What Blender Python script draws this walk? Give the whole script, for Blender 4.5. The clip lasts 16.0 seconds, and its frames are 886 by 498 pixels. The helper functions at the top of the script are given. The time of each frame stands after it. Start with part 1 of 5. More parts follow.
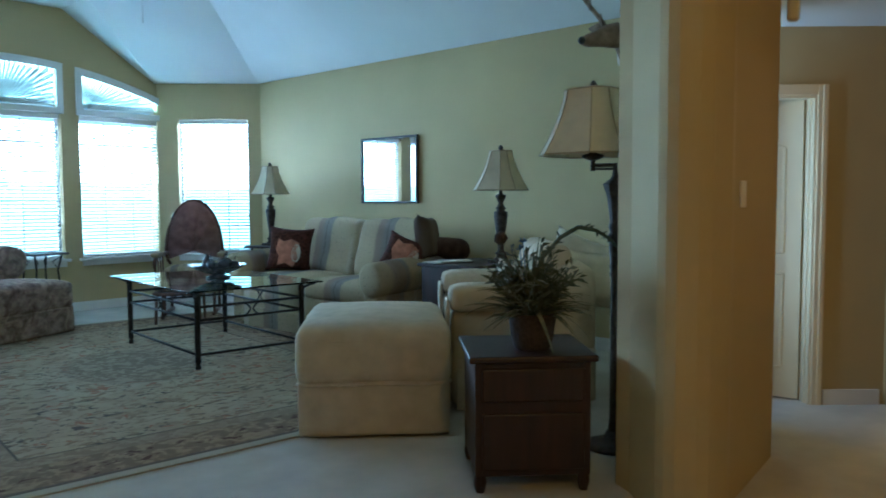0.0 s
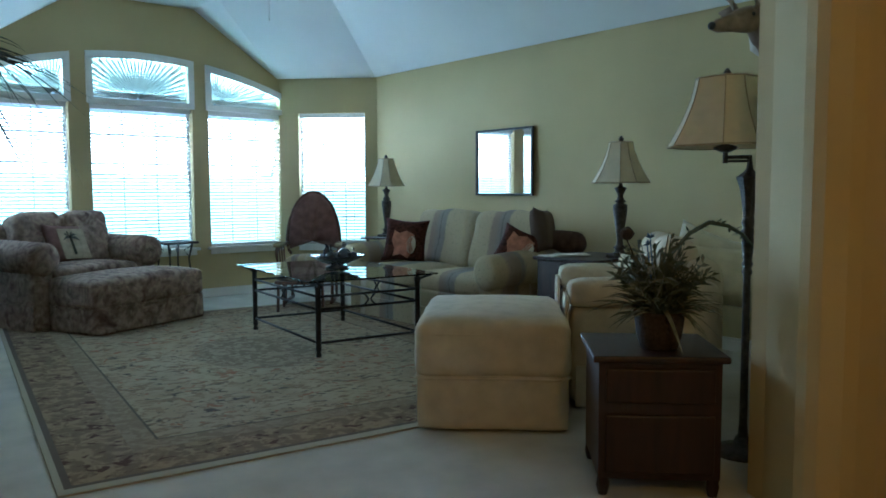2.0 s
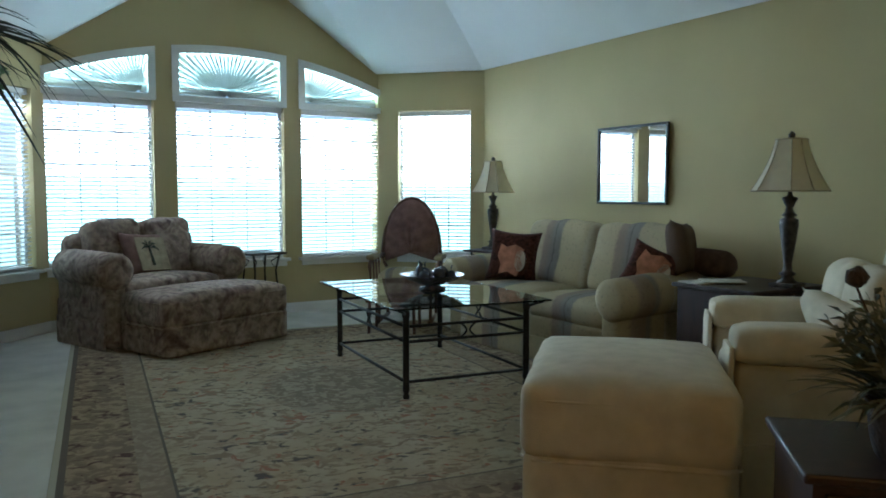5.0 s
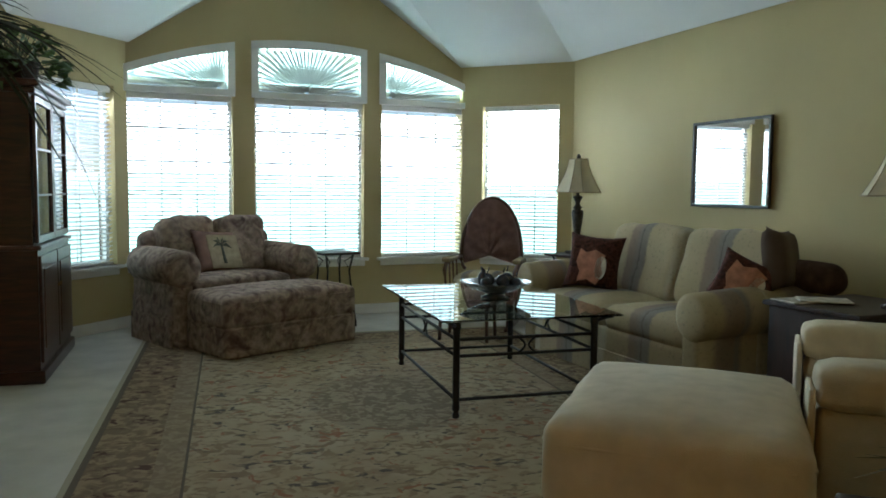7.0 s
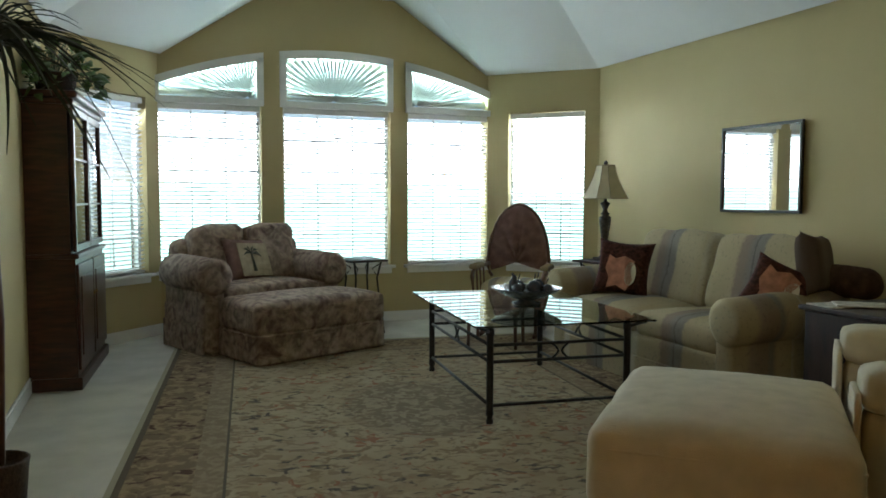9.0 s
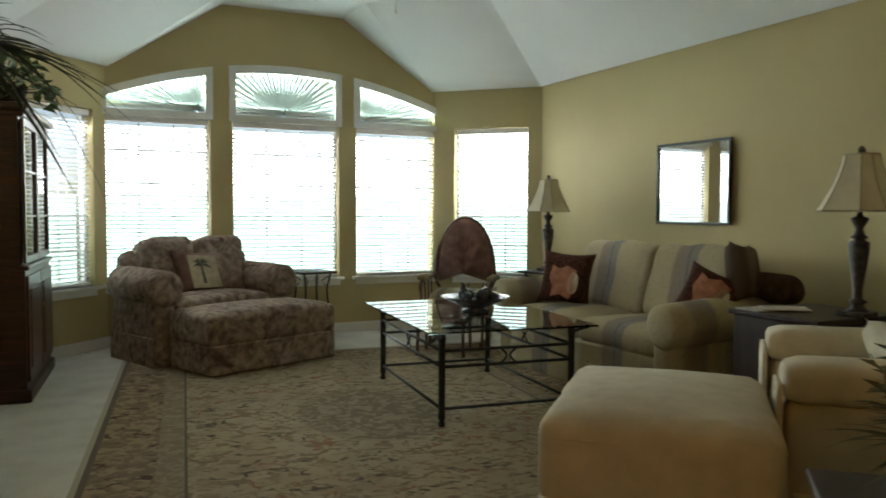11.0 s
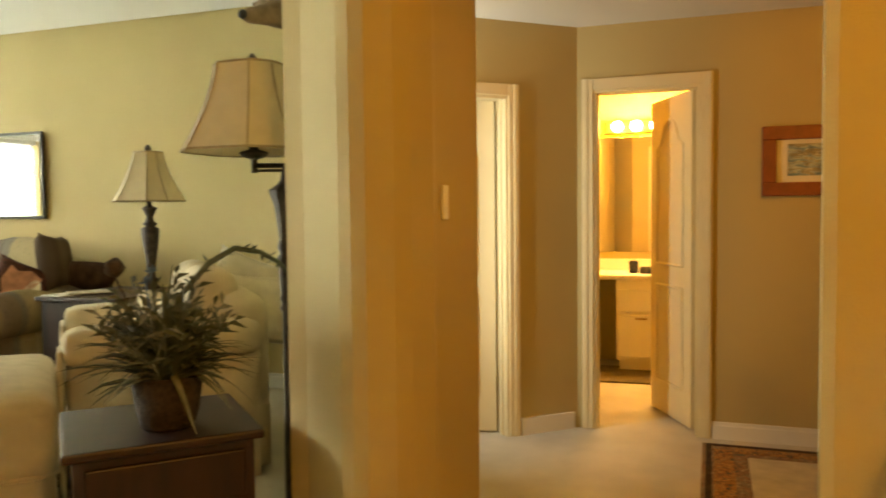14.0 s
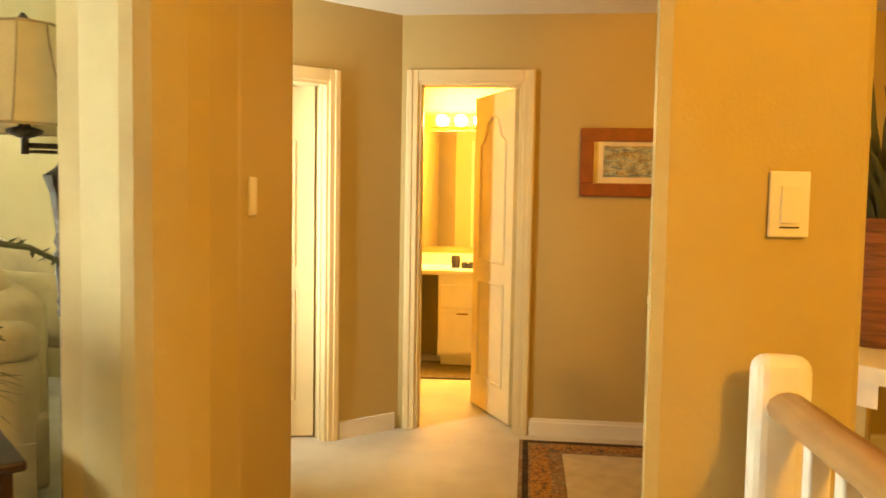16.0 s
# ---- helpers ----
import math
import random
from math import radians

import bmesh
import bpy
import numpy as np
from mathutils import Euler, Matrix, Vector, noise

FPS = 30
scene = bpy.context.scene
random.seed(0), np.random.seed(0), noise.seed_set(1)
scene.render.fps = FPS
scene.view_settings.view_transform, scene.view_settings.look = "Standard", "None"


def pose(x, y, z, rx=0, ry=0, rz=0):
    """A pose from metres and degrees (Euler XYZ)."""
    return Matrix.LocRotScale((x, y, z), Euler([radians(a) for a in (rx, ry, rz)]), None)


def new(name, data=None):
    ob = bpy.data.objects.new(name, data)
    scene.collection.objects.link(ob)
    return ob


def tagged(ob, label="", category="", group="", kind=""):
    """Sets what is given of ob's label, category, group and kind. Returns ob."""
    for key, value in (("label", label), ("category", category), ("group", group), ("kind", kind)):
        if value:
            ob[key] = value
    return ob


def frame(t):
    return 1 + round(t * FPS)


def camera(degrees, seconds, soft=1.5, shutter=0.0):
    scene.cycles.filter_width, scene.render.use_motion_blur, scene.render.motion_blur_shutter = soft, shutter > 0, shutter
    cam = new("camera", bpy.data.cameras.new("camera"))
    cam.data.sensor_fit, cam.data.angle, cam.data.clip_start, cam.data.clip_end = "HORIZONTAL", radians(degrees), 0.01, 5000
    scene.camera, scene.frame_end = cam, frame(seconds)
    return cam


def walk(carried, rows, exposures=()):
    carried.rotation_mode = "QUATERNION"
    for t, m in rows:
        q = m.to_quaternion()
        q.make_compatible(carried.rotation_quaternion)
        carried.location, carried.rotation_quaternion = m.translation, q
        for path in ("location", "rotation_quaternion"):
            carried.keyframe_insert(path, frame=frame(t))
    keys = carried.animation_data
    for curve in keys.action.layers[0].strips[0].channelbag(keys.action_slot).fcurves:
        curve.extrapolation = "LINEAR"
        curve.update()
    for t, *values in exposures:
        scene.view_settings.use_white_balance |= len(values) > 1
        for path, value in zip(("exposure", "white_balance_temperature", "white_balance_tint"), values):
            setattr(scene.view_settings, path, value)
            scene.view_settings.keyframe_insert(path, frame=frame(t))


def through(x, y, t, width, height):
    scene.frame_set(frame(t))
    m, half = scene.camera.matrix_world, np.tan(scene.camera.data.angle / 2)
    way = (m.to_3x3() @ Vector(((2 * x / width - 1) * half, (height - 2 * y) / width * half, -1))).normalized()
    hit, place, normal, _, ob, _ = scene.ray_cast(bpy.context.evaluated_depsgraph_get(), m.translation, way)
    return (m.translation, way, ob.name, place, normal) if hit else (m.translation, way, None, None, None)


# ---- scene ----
# camera and its walk: seconds, x, y, z, yaw, pitch, roll
cam = camera(60.0, 16.0, soft=1.7, shutter=0.5)
ROWS = [
    (0, -0.162, -0.426, 1.340, -47.70, -3.66, 0.29),
    (0.5, -0.183, -0.386, 1.336, -45.06, -3.88, 0.26),
    (1, -0.205, -0.346, 1.333, -42.99, -4.07, 0.34),
    (1.5, -0.195, -0.349, 1.338, -41.06, -4.21, 0.33),
    (2, -0.185, -0.354, 1.354, -39.63, -4.30, 0.22),
    (2.5, -0.162, -0.355, 1.357, -38.32, -4.17, 0.21),
    (3, -0.097, -0.246, 1.353, -37.33, -3.99, 0.25),
    (3.5, -0.014, 0.049, 1.348, -37.15, -3.86, 0.30),
    (4, 0.139, 0.255, 1.362, -35.79, -3.91, 0.30),
    (6.5, 0.998, 0.735, 1.424, -24.28, -4.33, -0.66),
    (7, 1.073, 0.745, 1.426, -22.63, -4.37, -0.57),
    (7.5, 1.077, 0.766, 1.418, -21.79, -4.24, -0.28),
    (8, 1.063, 0.760, 1.417, -21.16, -4.11, -0.22),
    (10.5, 0.848, 0.707, 1.414, -23.13, -2.94, -0.36),
    (11, 0.837, 0.594, 1.395, -25.61, -2.65, -0.24),
    (11.5, 0.808, 0.515, 1.373, -30.47, -2.49, 0.25),
    (12, 0.671, 0.324, 1.361, -38.14, -2.35, 0.40),
    (12.5, 0.570, 0.257, 1.339, -47.63, -2.35, 0.38),
    (13, 0.560, 0.135, 1.310, -56.85, -2.25, 0.70),
    (13.5, 0.650, 0.070, 1.318, -64.85, -2.45, 0.75),
    (14, 0.735, 0.010, 1.325, -70.75, -2.75, 0.60),
    (14.5, 0.778, 0.002, 1.347, -75.77, -3.16, 0.28),
    (15, 0.753, 0.061, 1.344, -80.59, -3.18, -0.16),
    (15.5, 0.798, 0.068, 1.342, -82.95, -3.16, -0.57),
    (16, 0.945, 0.032, 1.354, -83.68, -3.57, -0.97),
]
walk(cam, [(t, pose(x, y, z, 90 + p, r, w)) for t, x, y, z, w, p, r in ROWS],
     exposures=[(0.0, 0.84, 4400, 3), (1.5, 0.66, 4640, 4), (3.5, 0.53, 4980, 6), (4.2, 0.51, 5040, 7), (6.5, 0.44, 5920, 10), (8.2, 0.45, 6080, 10), (10.5, 0.48, 6880, 12),
                (11.5, 0.41, 7180, 13), (12.5, 0.25, 7380, 12), (13.0, 0.44, 7550, 12), (13.5, 1.26, 8700, 12), (14.0, 1.88, 9700, 12), (14.5, 2.28, 10400, 12), (15.2, 2.48, 10600, 12), (16.0, 2.62, 10400, 12)])

# world, large lights
world = bpy.data.worlds.new("sky")
scene.world = world
world.use_nodes = True
wn = world.node_tree.nodes
sky = wn.new("ShaderNodeTexSky")
sky.sky_type = "NISHITA"
sky.sun_disc = False
sky.sun_elevation = radians(50)
sky.sun_rotation = radians(200)
wn["Background"].inputs["Strength"].default_value = 0.09
world.node_tree.links.new(sky.outputs["Color"], wn["Background"].inputs["Color"])


def window_light(name, x, y, z, w, h, yaw, watts, tilt=0, spread=180, color=(0.80, 0.93, 1.0)):
    """Daylight of the bright open sky just outside a window, or an added fill panel."""
    lamp = bpy.data.lights.new(name, "AREA")
    lamp.shape, lamp.size, lamp.size_y = "RECTANGLE", w, h
    lamp.energy, lamp.color, lamp.spread = watts, color, radians(spread)
    ob = new(name, lamp)
    ob.matrix_world = pose(x, y, z, 90 - tilt, 0, yaw + 180)
    return ob


def bulb_light(name, x, y, z, watts, color, radius=0.05):
    lamp = bpy.data.lights.new(name, "POINT")
    lamp.energy, lamp.color, lamp.shadow_soft_size = watts, color, radius
    ob = new(name, lamp)
    ob.location = (x, y, z)
    return ob


DAY = 30.0
WARM = (1.0, 0.41, 0.03)
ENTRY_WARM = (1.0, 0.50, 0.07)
MID_X, WALL_Y, WALL_E, WALL_W = 2.985, 9.20, 5.79, 0.18
GRASS = (0.58, 1.0, 0.92)
for lx, lw, lp in ((1.635, 1.2, 0.62), (3.01, 1.3, 0.80), (4.375, 1.2, 1.35)):
    window_light("high_sky_light", lx, WALL_Y + 0.27, 2.77, lw + 0.2, 0.70, 0, 29.0, -42, color=(0.62, 1.0, 0.97))
    window_light("sky_light", lx, WALL_Y + 0.45, 1.95, lw + 0.16, 0.92, 0, DAY * lw * lp * 1.75, 40, 120)
    window_light("ground_light", lx, WALL_Y + 0.23, 1.05, lw + 0.16, 1.06, 0, 6.0, 0, 130, color=GRASS)
for s in (1, -1):
    window_light("sky_light", MID_X + s * 2.53, 8.73 + 0.19, 1.98, 1.1, 0.95, -45 * s, 60.0 if s > 0 else 30.0, 0 if s > 0 else 40, 180 if s > 0 else 100)
    window_light("ground_light", MID_X + s * 2.53, 8.73 + 0.17, 1.05, 1.1, 1.05, -45 * s, 4.0, 0, 130, color=GRASS)
for by in (0.30, 0.46, 0.62, 0.78):
    bulb_light("vanity_bulb_light", 7.36, by, 2.02, 4.6, WARM, 0.04)
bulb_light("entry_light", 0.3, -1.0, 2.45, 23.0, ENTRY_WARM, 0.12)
# Added panel in the wall pocket, without a window; brightens the bedroom door leaf.
window_light("door_leaf_fill_light", 4.42, 1.66, 1.35, 0.16, 1.6, 80, 5.0)
# Added lamp, out of view, that fills the hall with warm light.
bulb_light("hall_fill_light", 3.9, -0.9, 2.30, 5.0, WARM, 0.12)


# ---- materials ----
def material(name, color, rough=0.6, metal=0.0, scale=8.0, vary=0.12, bump=0.05, bump_scale=60.0, second=None, spec=0.5):
    m = bpy.data.materials.new(name)
    m.use_nodes = True
    nt = m.node_tree
    b = nt.nodes["Principled BSDF"]
    b.inputs["Roughness"].default_value = rough
    b.inputs["Metallic"].default_value = metal
    b.inputs["Specular IOR Level"].default_value = spec
    co = nt.nodes.new("ShaderNodeTexCoord")
    n1 = nt.nodes.new("ShaderNodeTexNoise")
    n1.inputs["Scale"].default_value = scale
    n1.inputs["Detail"].default_value = 6
    n2 = nt.nodes.new("ShaderNodeTexNoise")
    n2.inputs["Scale"].default_value = bump_scale
    n2.inputs["Detail"].default_value = 3
    ramp = nt.nodes.new("ShaderNodeValToRGB")
    c2 = second or tuple(c * (1 - vary) for c in color)
    c1 = tuple(min(1, c * (1 + vary * 0.5)) for c in color)
    ramp.color_ramp.elements[0].color = (*c2, 1)
    ramp.color_ramp.elements[1].color = (*c1, 1)
    ramp.color_ramp.elements[0].position, ramp.color_ramp.elements[1].position = 0.32, 0.68
    bm_ = nt.nodes.new("ShaderNodeBump")
    bm_.inputs["Strength"].default_value = bump
    bm_.inputs["Distance"].default_value = 0.01
    for n in (n1, n2):
        nt.links.new(co.outputs["Object"], n.inputs["Vector"])
    nt.links.new(n1.outputs["Fac"], ramp.inputs["Fac"])
    nt.links.new(ramp.outputs["Color"], b.inputs["Base Color"])
    nt.links.new(n2.outputs["Fac"], bm_.inputs["Height"])
    nt.links.new(bm_.outputs["Normal"], b.inputs["Normal"])
    return m


def glow(name, color, strength):
    m = bpy.data.materials.new(name)
    m.use_nodes = True
    b = m.node_tree.nodes["Principled BSDF"]
    b.inputs["Base Color"].default_value = (*color, 1)
    b.inputs["Emission Color"].default_value = (*color, 1)
    b.inputs["Emission Strength"].default_value = strength
    return m


def glass(name, color=(1, 1, 1), rough=0.0):
    m = bpy.data.materials.new(name)
    m.use_nodes = True
    nt = m.node_tree
    b = nt.nodes["Principled BSDF"]
    b.inputs["Base Color"].default_value = (*color, 1)
    b.inputs["Roughness"].default_value = rough
    b.inputs["Transmission Weight"].default_value = 1.0
    b.inputs["IOR"].default_value = 1.45
    return m


def thin_cloth(name, color, through):
    """Cloth that lets part of the light through."""
    m = material(name, color, 0.9, 0, 14, 0.08, 0.1, 300)
    nt = m.node_tree
    tr = nt.nodes.new("ShaderNodeBsdfTranslucent")
    tr.inputs["Color"].default_value = (*color, 1)
    mix = nt.nodes.new("ShaderNodeMixShader")
    mix.inputs["Fac"].default_value = through
    out = nt.nodes["Material Output"]
    nt.links.new(nt.nodes["Principled BSDF"].outputs["BSDF"], mix.inputs[1])
    nt.links.new(tr.outputs["BSDF"], mix.inputs[2])
    nt.links.new(mix.outputs["Shader"], out.inputs["Surface"])
    return m


def banded(name, stops, axis, period, rough=0.95, speck=(0.1, 0.09, 0.08), speck_amount=0.35):
    """Woven cloth with stripes across one axis; stops: (position, colour)."""
    m = material(name, (0.5, 0.5, 0.5), rough, 0, 8, 0.1, 0.25, 220, spec=0.15)
    nt = m.node_tree
    b = nt.nodes["Principled BSDF"]
    co = nt.nodes.new("ShaderNodeTexCoord")
    wob = nt.nodes.new("ShaderNodeTexNoise")
    wob.inputs["Scale"].default_value = 30
    sep = nt.nodes.new("ShaderNodeSeparateXYZ")
    nt.links.new(co.outputs["Object"], sep.inputs[0])
    nt.links.new(co.outputs["Object"], wob.inputs["Vector"])
    mul = nt.nodes.new("ShaderNodeMath")
    mul.operation, mul.inputs[1].default_value = "DIVIDE", period
    nt.links.new(sep.outputs[axis], mul.inputs[0])
    add = nt.nodes.new("ShaderNodeMath")
    add.operation, add.inputs[1].default_value = "MULTIPLY_ADD", 0.04
    nt.links.new(wob.outputs["Fac"], add.inputs[0])
    nt.links.new(mul.outputs[0], add.inputs[2])
    fr = nt.nodes.new("ShaderNodeMath")
    fr.operation = "FRACT"
    nt.links.new(add.outputs[0], fr.inputs[0])
    ramp = nt.nodes.new("ShaderNodeValToRGB")
    ramp.color_ramp.interpolation = "LINEAR"
    while len(ramp.color_ramp.elements) < len(stops):
        ramp.color_ramp.elements.new(0.5)
    for e, (p, c) in zip(ramp.color_ramp.elements, stops):
        e.position, e.color = p, (*c, 1)
    nt.links.new(fr.outputs[0], ramp.inputs["Fac"])
    weave = nt.nodes.new("ShaderNodeTexNoise")
    weave.inputs["Scale"].default_value, weave.inputs["Detail"].default_value = 38, 4
    nt.links.new(co.outputs["Object"], weave.inputs["Vector"])
    wr = nt.nodes.new("ShaderNodeValToRGB")
    wr.color_ramp.elements[0].position, wr.color_ramp.elements[1].position = 0.56, 0.72
    wr.color_ramp.elements[0].color, wr.color_ramp.elements[1].color = (0, 0, 0, 1), (speck_amount,) * 3 + (1,)
    nt.links.new(weave.outputs["Fac"], wr.inputs["Fac"])
    mix = nt.nodes.new("ShaderNodeMixRGB")
    mix.inputs["Color2"].default_value = (*speck, 1)
    nt.links.new(wr.outputs["Color"], mix.inputs["Fac"])
    nt.links.new(ramp.outputs["Color"], mix.inputs["Color1"])
    nt.links.new(mix.outputs["Color"], b.inputs["Base Color"])
    return m


def blotched(name, colors, scale, rough=0.95, fine=40.0, stretch=(1, 1, 1)):
    """Printed cloth: irregular patches of several colours with a finer mottling."""
    m = material(name, (0.5, 0.5, 0.5), rough, 0, 8, 0.1, 0.25, 240, spec=0.15)
    nt = m.node_tree
    b = nt.nodes["Principled BSDF"]
    co = nt.nodes.new("ShaderNodeTexCoord")
    mp = nt.nodes.new("ShaderNodeMapping")
    mp.inputs["Scale"].default_value = stretch
    nt.links.new(co.outputs["Object"], mp.inputs[0])
    n = nt.nodes.new("ShaderNodeTexNoise")
    n.inputs["Scale"].default_value, n.inputs["Detail"].default_value, n.inputs["Distortion"].default_value = scale, 3, 1.2
    nt.links.new(mp.outputs[0], n.inputs["Vector"])
    ramp = nt.nodes.new("ShaderNodeValToRGB")
    while len(ramp.color_ramp.elements) < len(colors):
        ramp.color_ramp.elements.new(0.5)
    for e, (p, c) in zip(ramp.color_ramp.elements, colors):
        e.position, e.color = p, (*c, 1)
    nt.links.new(n.outputs["Fac"], ramp.inputs["Fac"])
    f = nt.nodes.new("ShaderNodeTexNoise")
    f.inputs["Scale"].default_value, f.inputs["Detail"].default_value = fine, 4
    nt.links.new(co.outputs["Object"], f.inputs["Vector"])
    fr = nt.nodes.new("ShaderNodeValToRGB")
    fr.color_ramp.elements[0].color, fr.color_ramp.elements[1].color = (0.55, 0.55, 0.55, 1), (1.25, 1.25, 1.25, 1)
    fr.color_ramp.elements[0].position, fr.color_ramp.elements[1].position = 0.35, 0.65
    nt.links.new(f.outputs["Fac"], fr.inputs["Fac"])
    mul = nt.nodes.new("ShaderNodeMixRGB")
    mul.blend_type = "MULTIPLY"
    mul.inputs["Fac"].default_value = 0.8
    nt.links.new(ramp.outputs["Color"], mul.inputs["Color1"])
    nt.links.new(fr.outputs["Color"], mul.inputs["Color2"])
    nt.links.new(mul.outputs["Color"], b.inputs["Base Color"])
    return m


def grained(name, dark, light, axis_scale=(2, 30, 30), rough=0.35):
    m = material(name, light, rough, 0, 6, 0.1, 0.05, 90)
    nt = m.node_tree
    b = nt.nodes["Principled BSDF"]
    co = nt.nodes.new("ShaderNodeTexCoord")
    mp = nt.nodes.new("ShaderNodeMapping")
    mp.inputs["Scale"].default_value = axis_scale
    n = nt.nodes.new("ShaderNodeTexNoise")
    n.inputs["Scale"].default_value, n.inputs["Detail"].default_value, n.inputs["Distortion"].default_value = 1.4, 6, 0.6
    ramp = nt.nodes.new("ShaderNodeValToRGB")
    ramp.color_ramp.elements[0].position, ramp.color_ramp.elements[1].position = 0.3, 0.7
    ramp.color_ramp.elements[0].color, ramp.color_ramp.elements[1].color = (*dark, 1), (*light, 1)
    nt.links.new(co.outputs["Object"], mp.inputs[0])
    nt.links.new(mp.outputs[0], n.inputs["Vector"])
    nt.links.new(n.outputs["Fac"], ramp.inputs["Fac"])
    nt.links.new(ramp.outputs["Color"], b.inputs["Base Color"])
    return m


WALL = material("wall_paint", (0.50, 0.408, 0.21), 0.75, 0, 1.2, 0.05, 0.12, 130, spec=0.25)
CEIL = material("ceiling_paint", (0.74, 0.74, 0.72), 0.85, 0, 1.5, 0.03, 0.15, 120, spec=0.2)
# White door trim with the hall's warm lamplight put into its colour.
WARM_LIT_TRIM = material("warm_lit_trim_paint", (0.76, 0.66, 0.43), 0.4, 0, 5, 0.04, 0.02, 60)
TRIM = material("white_trim_paint", (0.80, 0.79, 0.75), 0.4, 0, 5, 0.04, 0.02, 60)
CARPET = material("cream_carpet", (0.60, 0.57, 0.50), 1.0, 0, 3, 0.14, 0.6, 260, spec=0.05)
SLAT = thin_cloth("white_blind_slat", (0.72, 0.74, 0.76), 0.006)
SUNB = thin_cloth("pleated_shade_cloth", (0.66, 0.67, 0.65), 0.022)
PANE = glass("window_glass")
TOPGLASS = glass("table_glass", (0.86, 0.95, 0.92))
MIRROR = material("mirror_silver", (0.9, 0.9, 0.9), 0.02, 1.0, 3, 0.0, 0.0, 10)
IRON = material("dark_bronze_iron", (0.035, 0.032, 0.030), 0.42, 0.6, 20, 0.3, 0.2, 90)
BLACK = material("black_frame", (0.02, 0.018, 0.016), 0.35, 0, 20, 0.2, 0.05, 90)
BRONZE = material("carved_bronze_resin", (0.055, 0.042, 0.032), 0.5, 0.2, 30, 0.45, 0.5, 120, second=(0.02, 0.014, 0.01))
SHADE = thin_cloth("cream_lampshade_cloth", (0.74, 0.66, 0.48), 0.30)
SHADE_TRIM = material("shade_braid", (0.42, 0.34, 0.22), 0.9, 0, 40, 0.2, 0.3, 300)
MAHOG = grained("dark_mahogany", (0.012, 0.005, 0.004), (0.038, 0.012, 0.008), (14, 14, 2), 0.48)
CHERRY = grained("red_cherry_wood", (0.030, 0.009, 0.006), (0.085, 0.026, 0.014), (3, 24, 24), 0.3)
OAK = grained("oak_handrail_wood", (0.36, 0.19, 0.08), (0.50, 0.29, 0.13), (3, 40, 40), 0.35)
RATTAN = grained("dark_rattan_cane", (0.07, 0.03, 0.016), (0.16, 0.075, 0.04), (20, 20, 6), 0.4)
CREAM = material("cream_chenille_slipcover", (0.58, 0.51, 0.38), 0.95, 0, 9, 0.12, 0.35, 230, spec=0.1)
CREAM_PILLOW = material("ivory_pillow_cloth", (0.66, 0.60, 0.46), 0.95, 0, 10, 0.14, 0.35, 200, spec=0.1)
SAND, TAUPE, SLATE, PALE = (0.35, 0.285, 0.17), (0.225, 0.17, 0.125), (0.20, 0.178, 0.148), (0.41, 0.355, 0.25)
STRIPES = [(0.0, PALE), (0.05, SAND), (0.36, SAND), (0.39, SLATE), (0.46, SLATE), (0.47, (0.12, 0.10, 0.085)), (0.485, SLATE), (0.56, TAUPE), (0.61, TAUPE), (0.65, SAND), (0.90, SAND), (0.93, PALE), (1.0, PALE)]
SOFA_CLOTH = banded("striped_sofa_cloth", STRIPES, 1, 0.97)
SOFA_ARM = banded("striped_sofa_arm_cloth", [(0.0, PALE), (0.06, SAND), (0.30, SAND), (0.38, (0.25, 0.20, 0.155)), (0.50, TAUPE), (0.62, TAUPE), (0.66, SLATE), (0.70, SLATE), (0.78, SAND), (0.97, SAND)], 0, 0.54)
DARK_CLOTH = banded("dark_taupe_cloth", [(0.0, (0.17, 0.125, 0.09)), (0.4, (0.12, 0.088, 0.065)), (0.7, (0.10, 0.072, 0.055)), (0.9, (0.17, 0.125, 0.09))], 0, 0.4)
PANEL = material("tan_pillow_panel", (0.40, 0.33, 0.225), 0.95, 0, 16, 0.25, 0.3, 200, spec=0.1)
SEAT_CLOTH = banded("striped_chair_cloth", STRIPES, 0, 0.30)
FLORAL = blotched("faded_floral_cloth", [(0.30, (0.15, 0.10, 0.085)), (0.40, (0.27, 0.19, 0.155)), (0.50, (0.36, 0.28, 0.215)), (0.60, (0.29, 0.21, 0.175)), (0.66, (0.19, 0.15, 0.115)), (0.74, (0.32, 0.255, 0.195))], 5.5, 0.95, 16.0)
RUST = blotched("rust_tapestry_cloth", [(0.35, (0.045, 0.02, 0.016)), (0.5, (0.10, 0.038, 0.026)), (0.65, (0.055, 0.026, 0.022))], 12)
PEACH = material("peach_applique_cloth", (0.46, 0.20, 0.12), 0.9, 0, 14, 0.4, 0.3, 200)
MAUVE = material("mauve_chair_cushion", (0.27, 0.165, 0.14), 0.95, 0, 12, 0.25, 0.35, 220, spec=0.1)
LEAF = material("dull_green_leaf", (0.050, 0.066, 0.036), 0.6, 0, 16, 0.5, 0.2, 60, second=(0.085, 0.095, 0.062))
GREYLEAF = material("grey_green_leaf", (0.19, 0.20, 0.155), 0.6, 0, 16, 0.5, 0.2, 60, second=(0.09, 0.10, 0.075))
PALMLEAF = material("dark_palm_leaf", (0.025, 0.035, 0.018), 0.55, 0, 16, 0.5, 0.2, 60)
BLUEPETAL = material("dusty_blue_petal", (0.10, 0.17, 0.27), 0.7, 0, 40, 0.4, 0.2, 80)
BASKET = material("dark_basket_weave", (0.05, 0.030, 0.020), 0.8, 0, 60, 0.5, 0.8, 120)
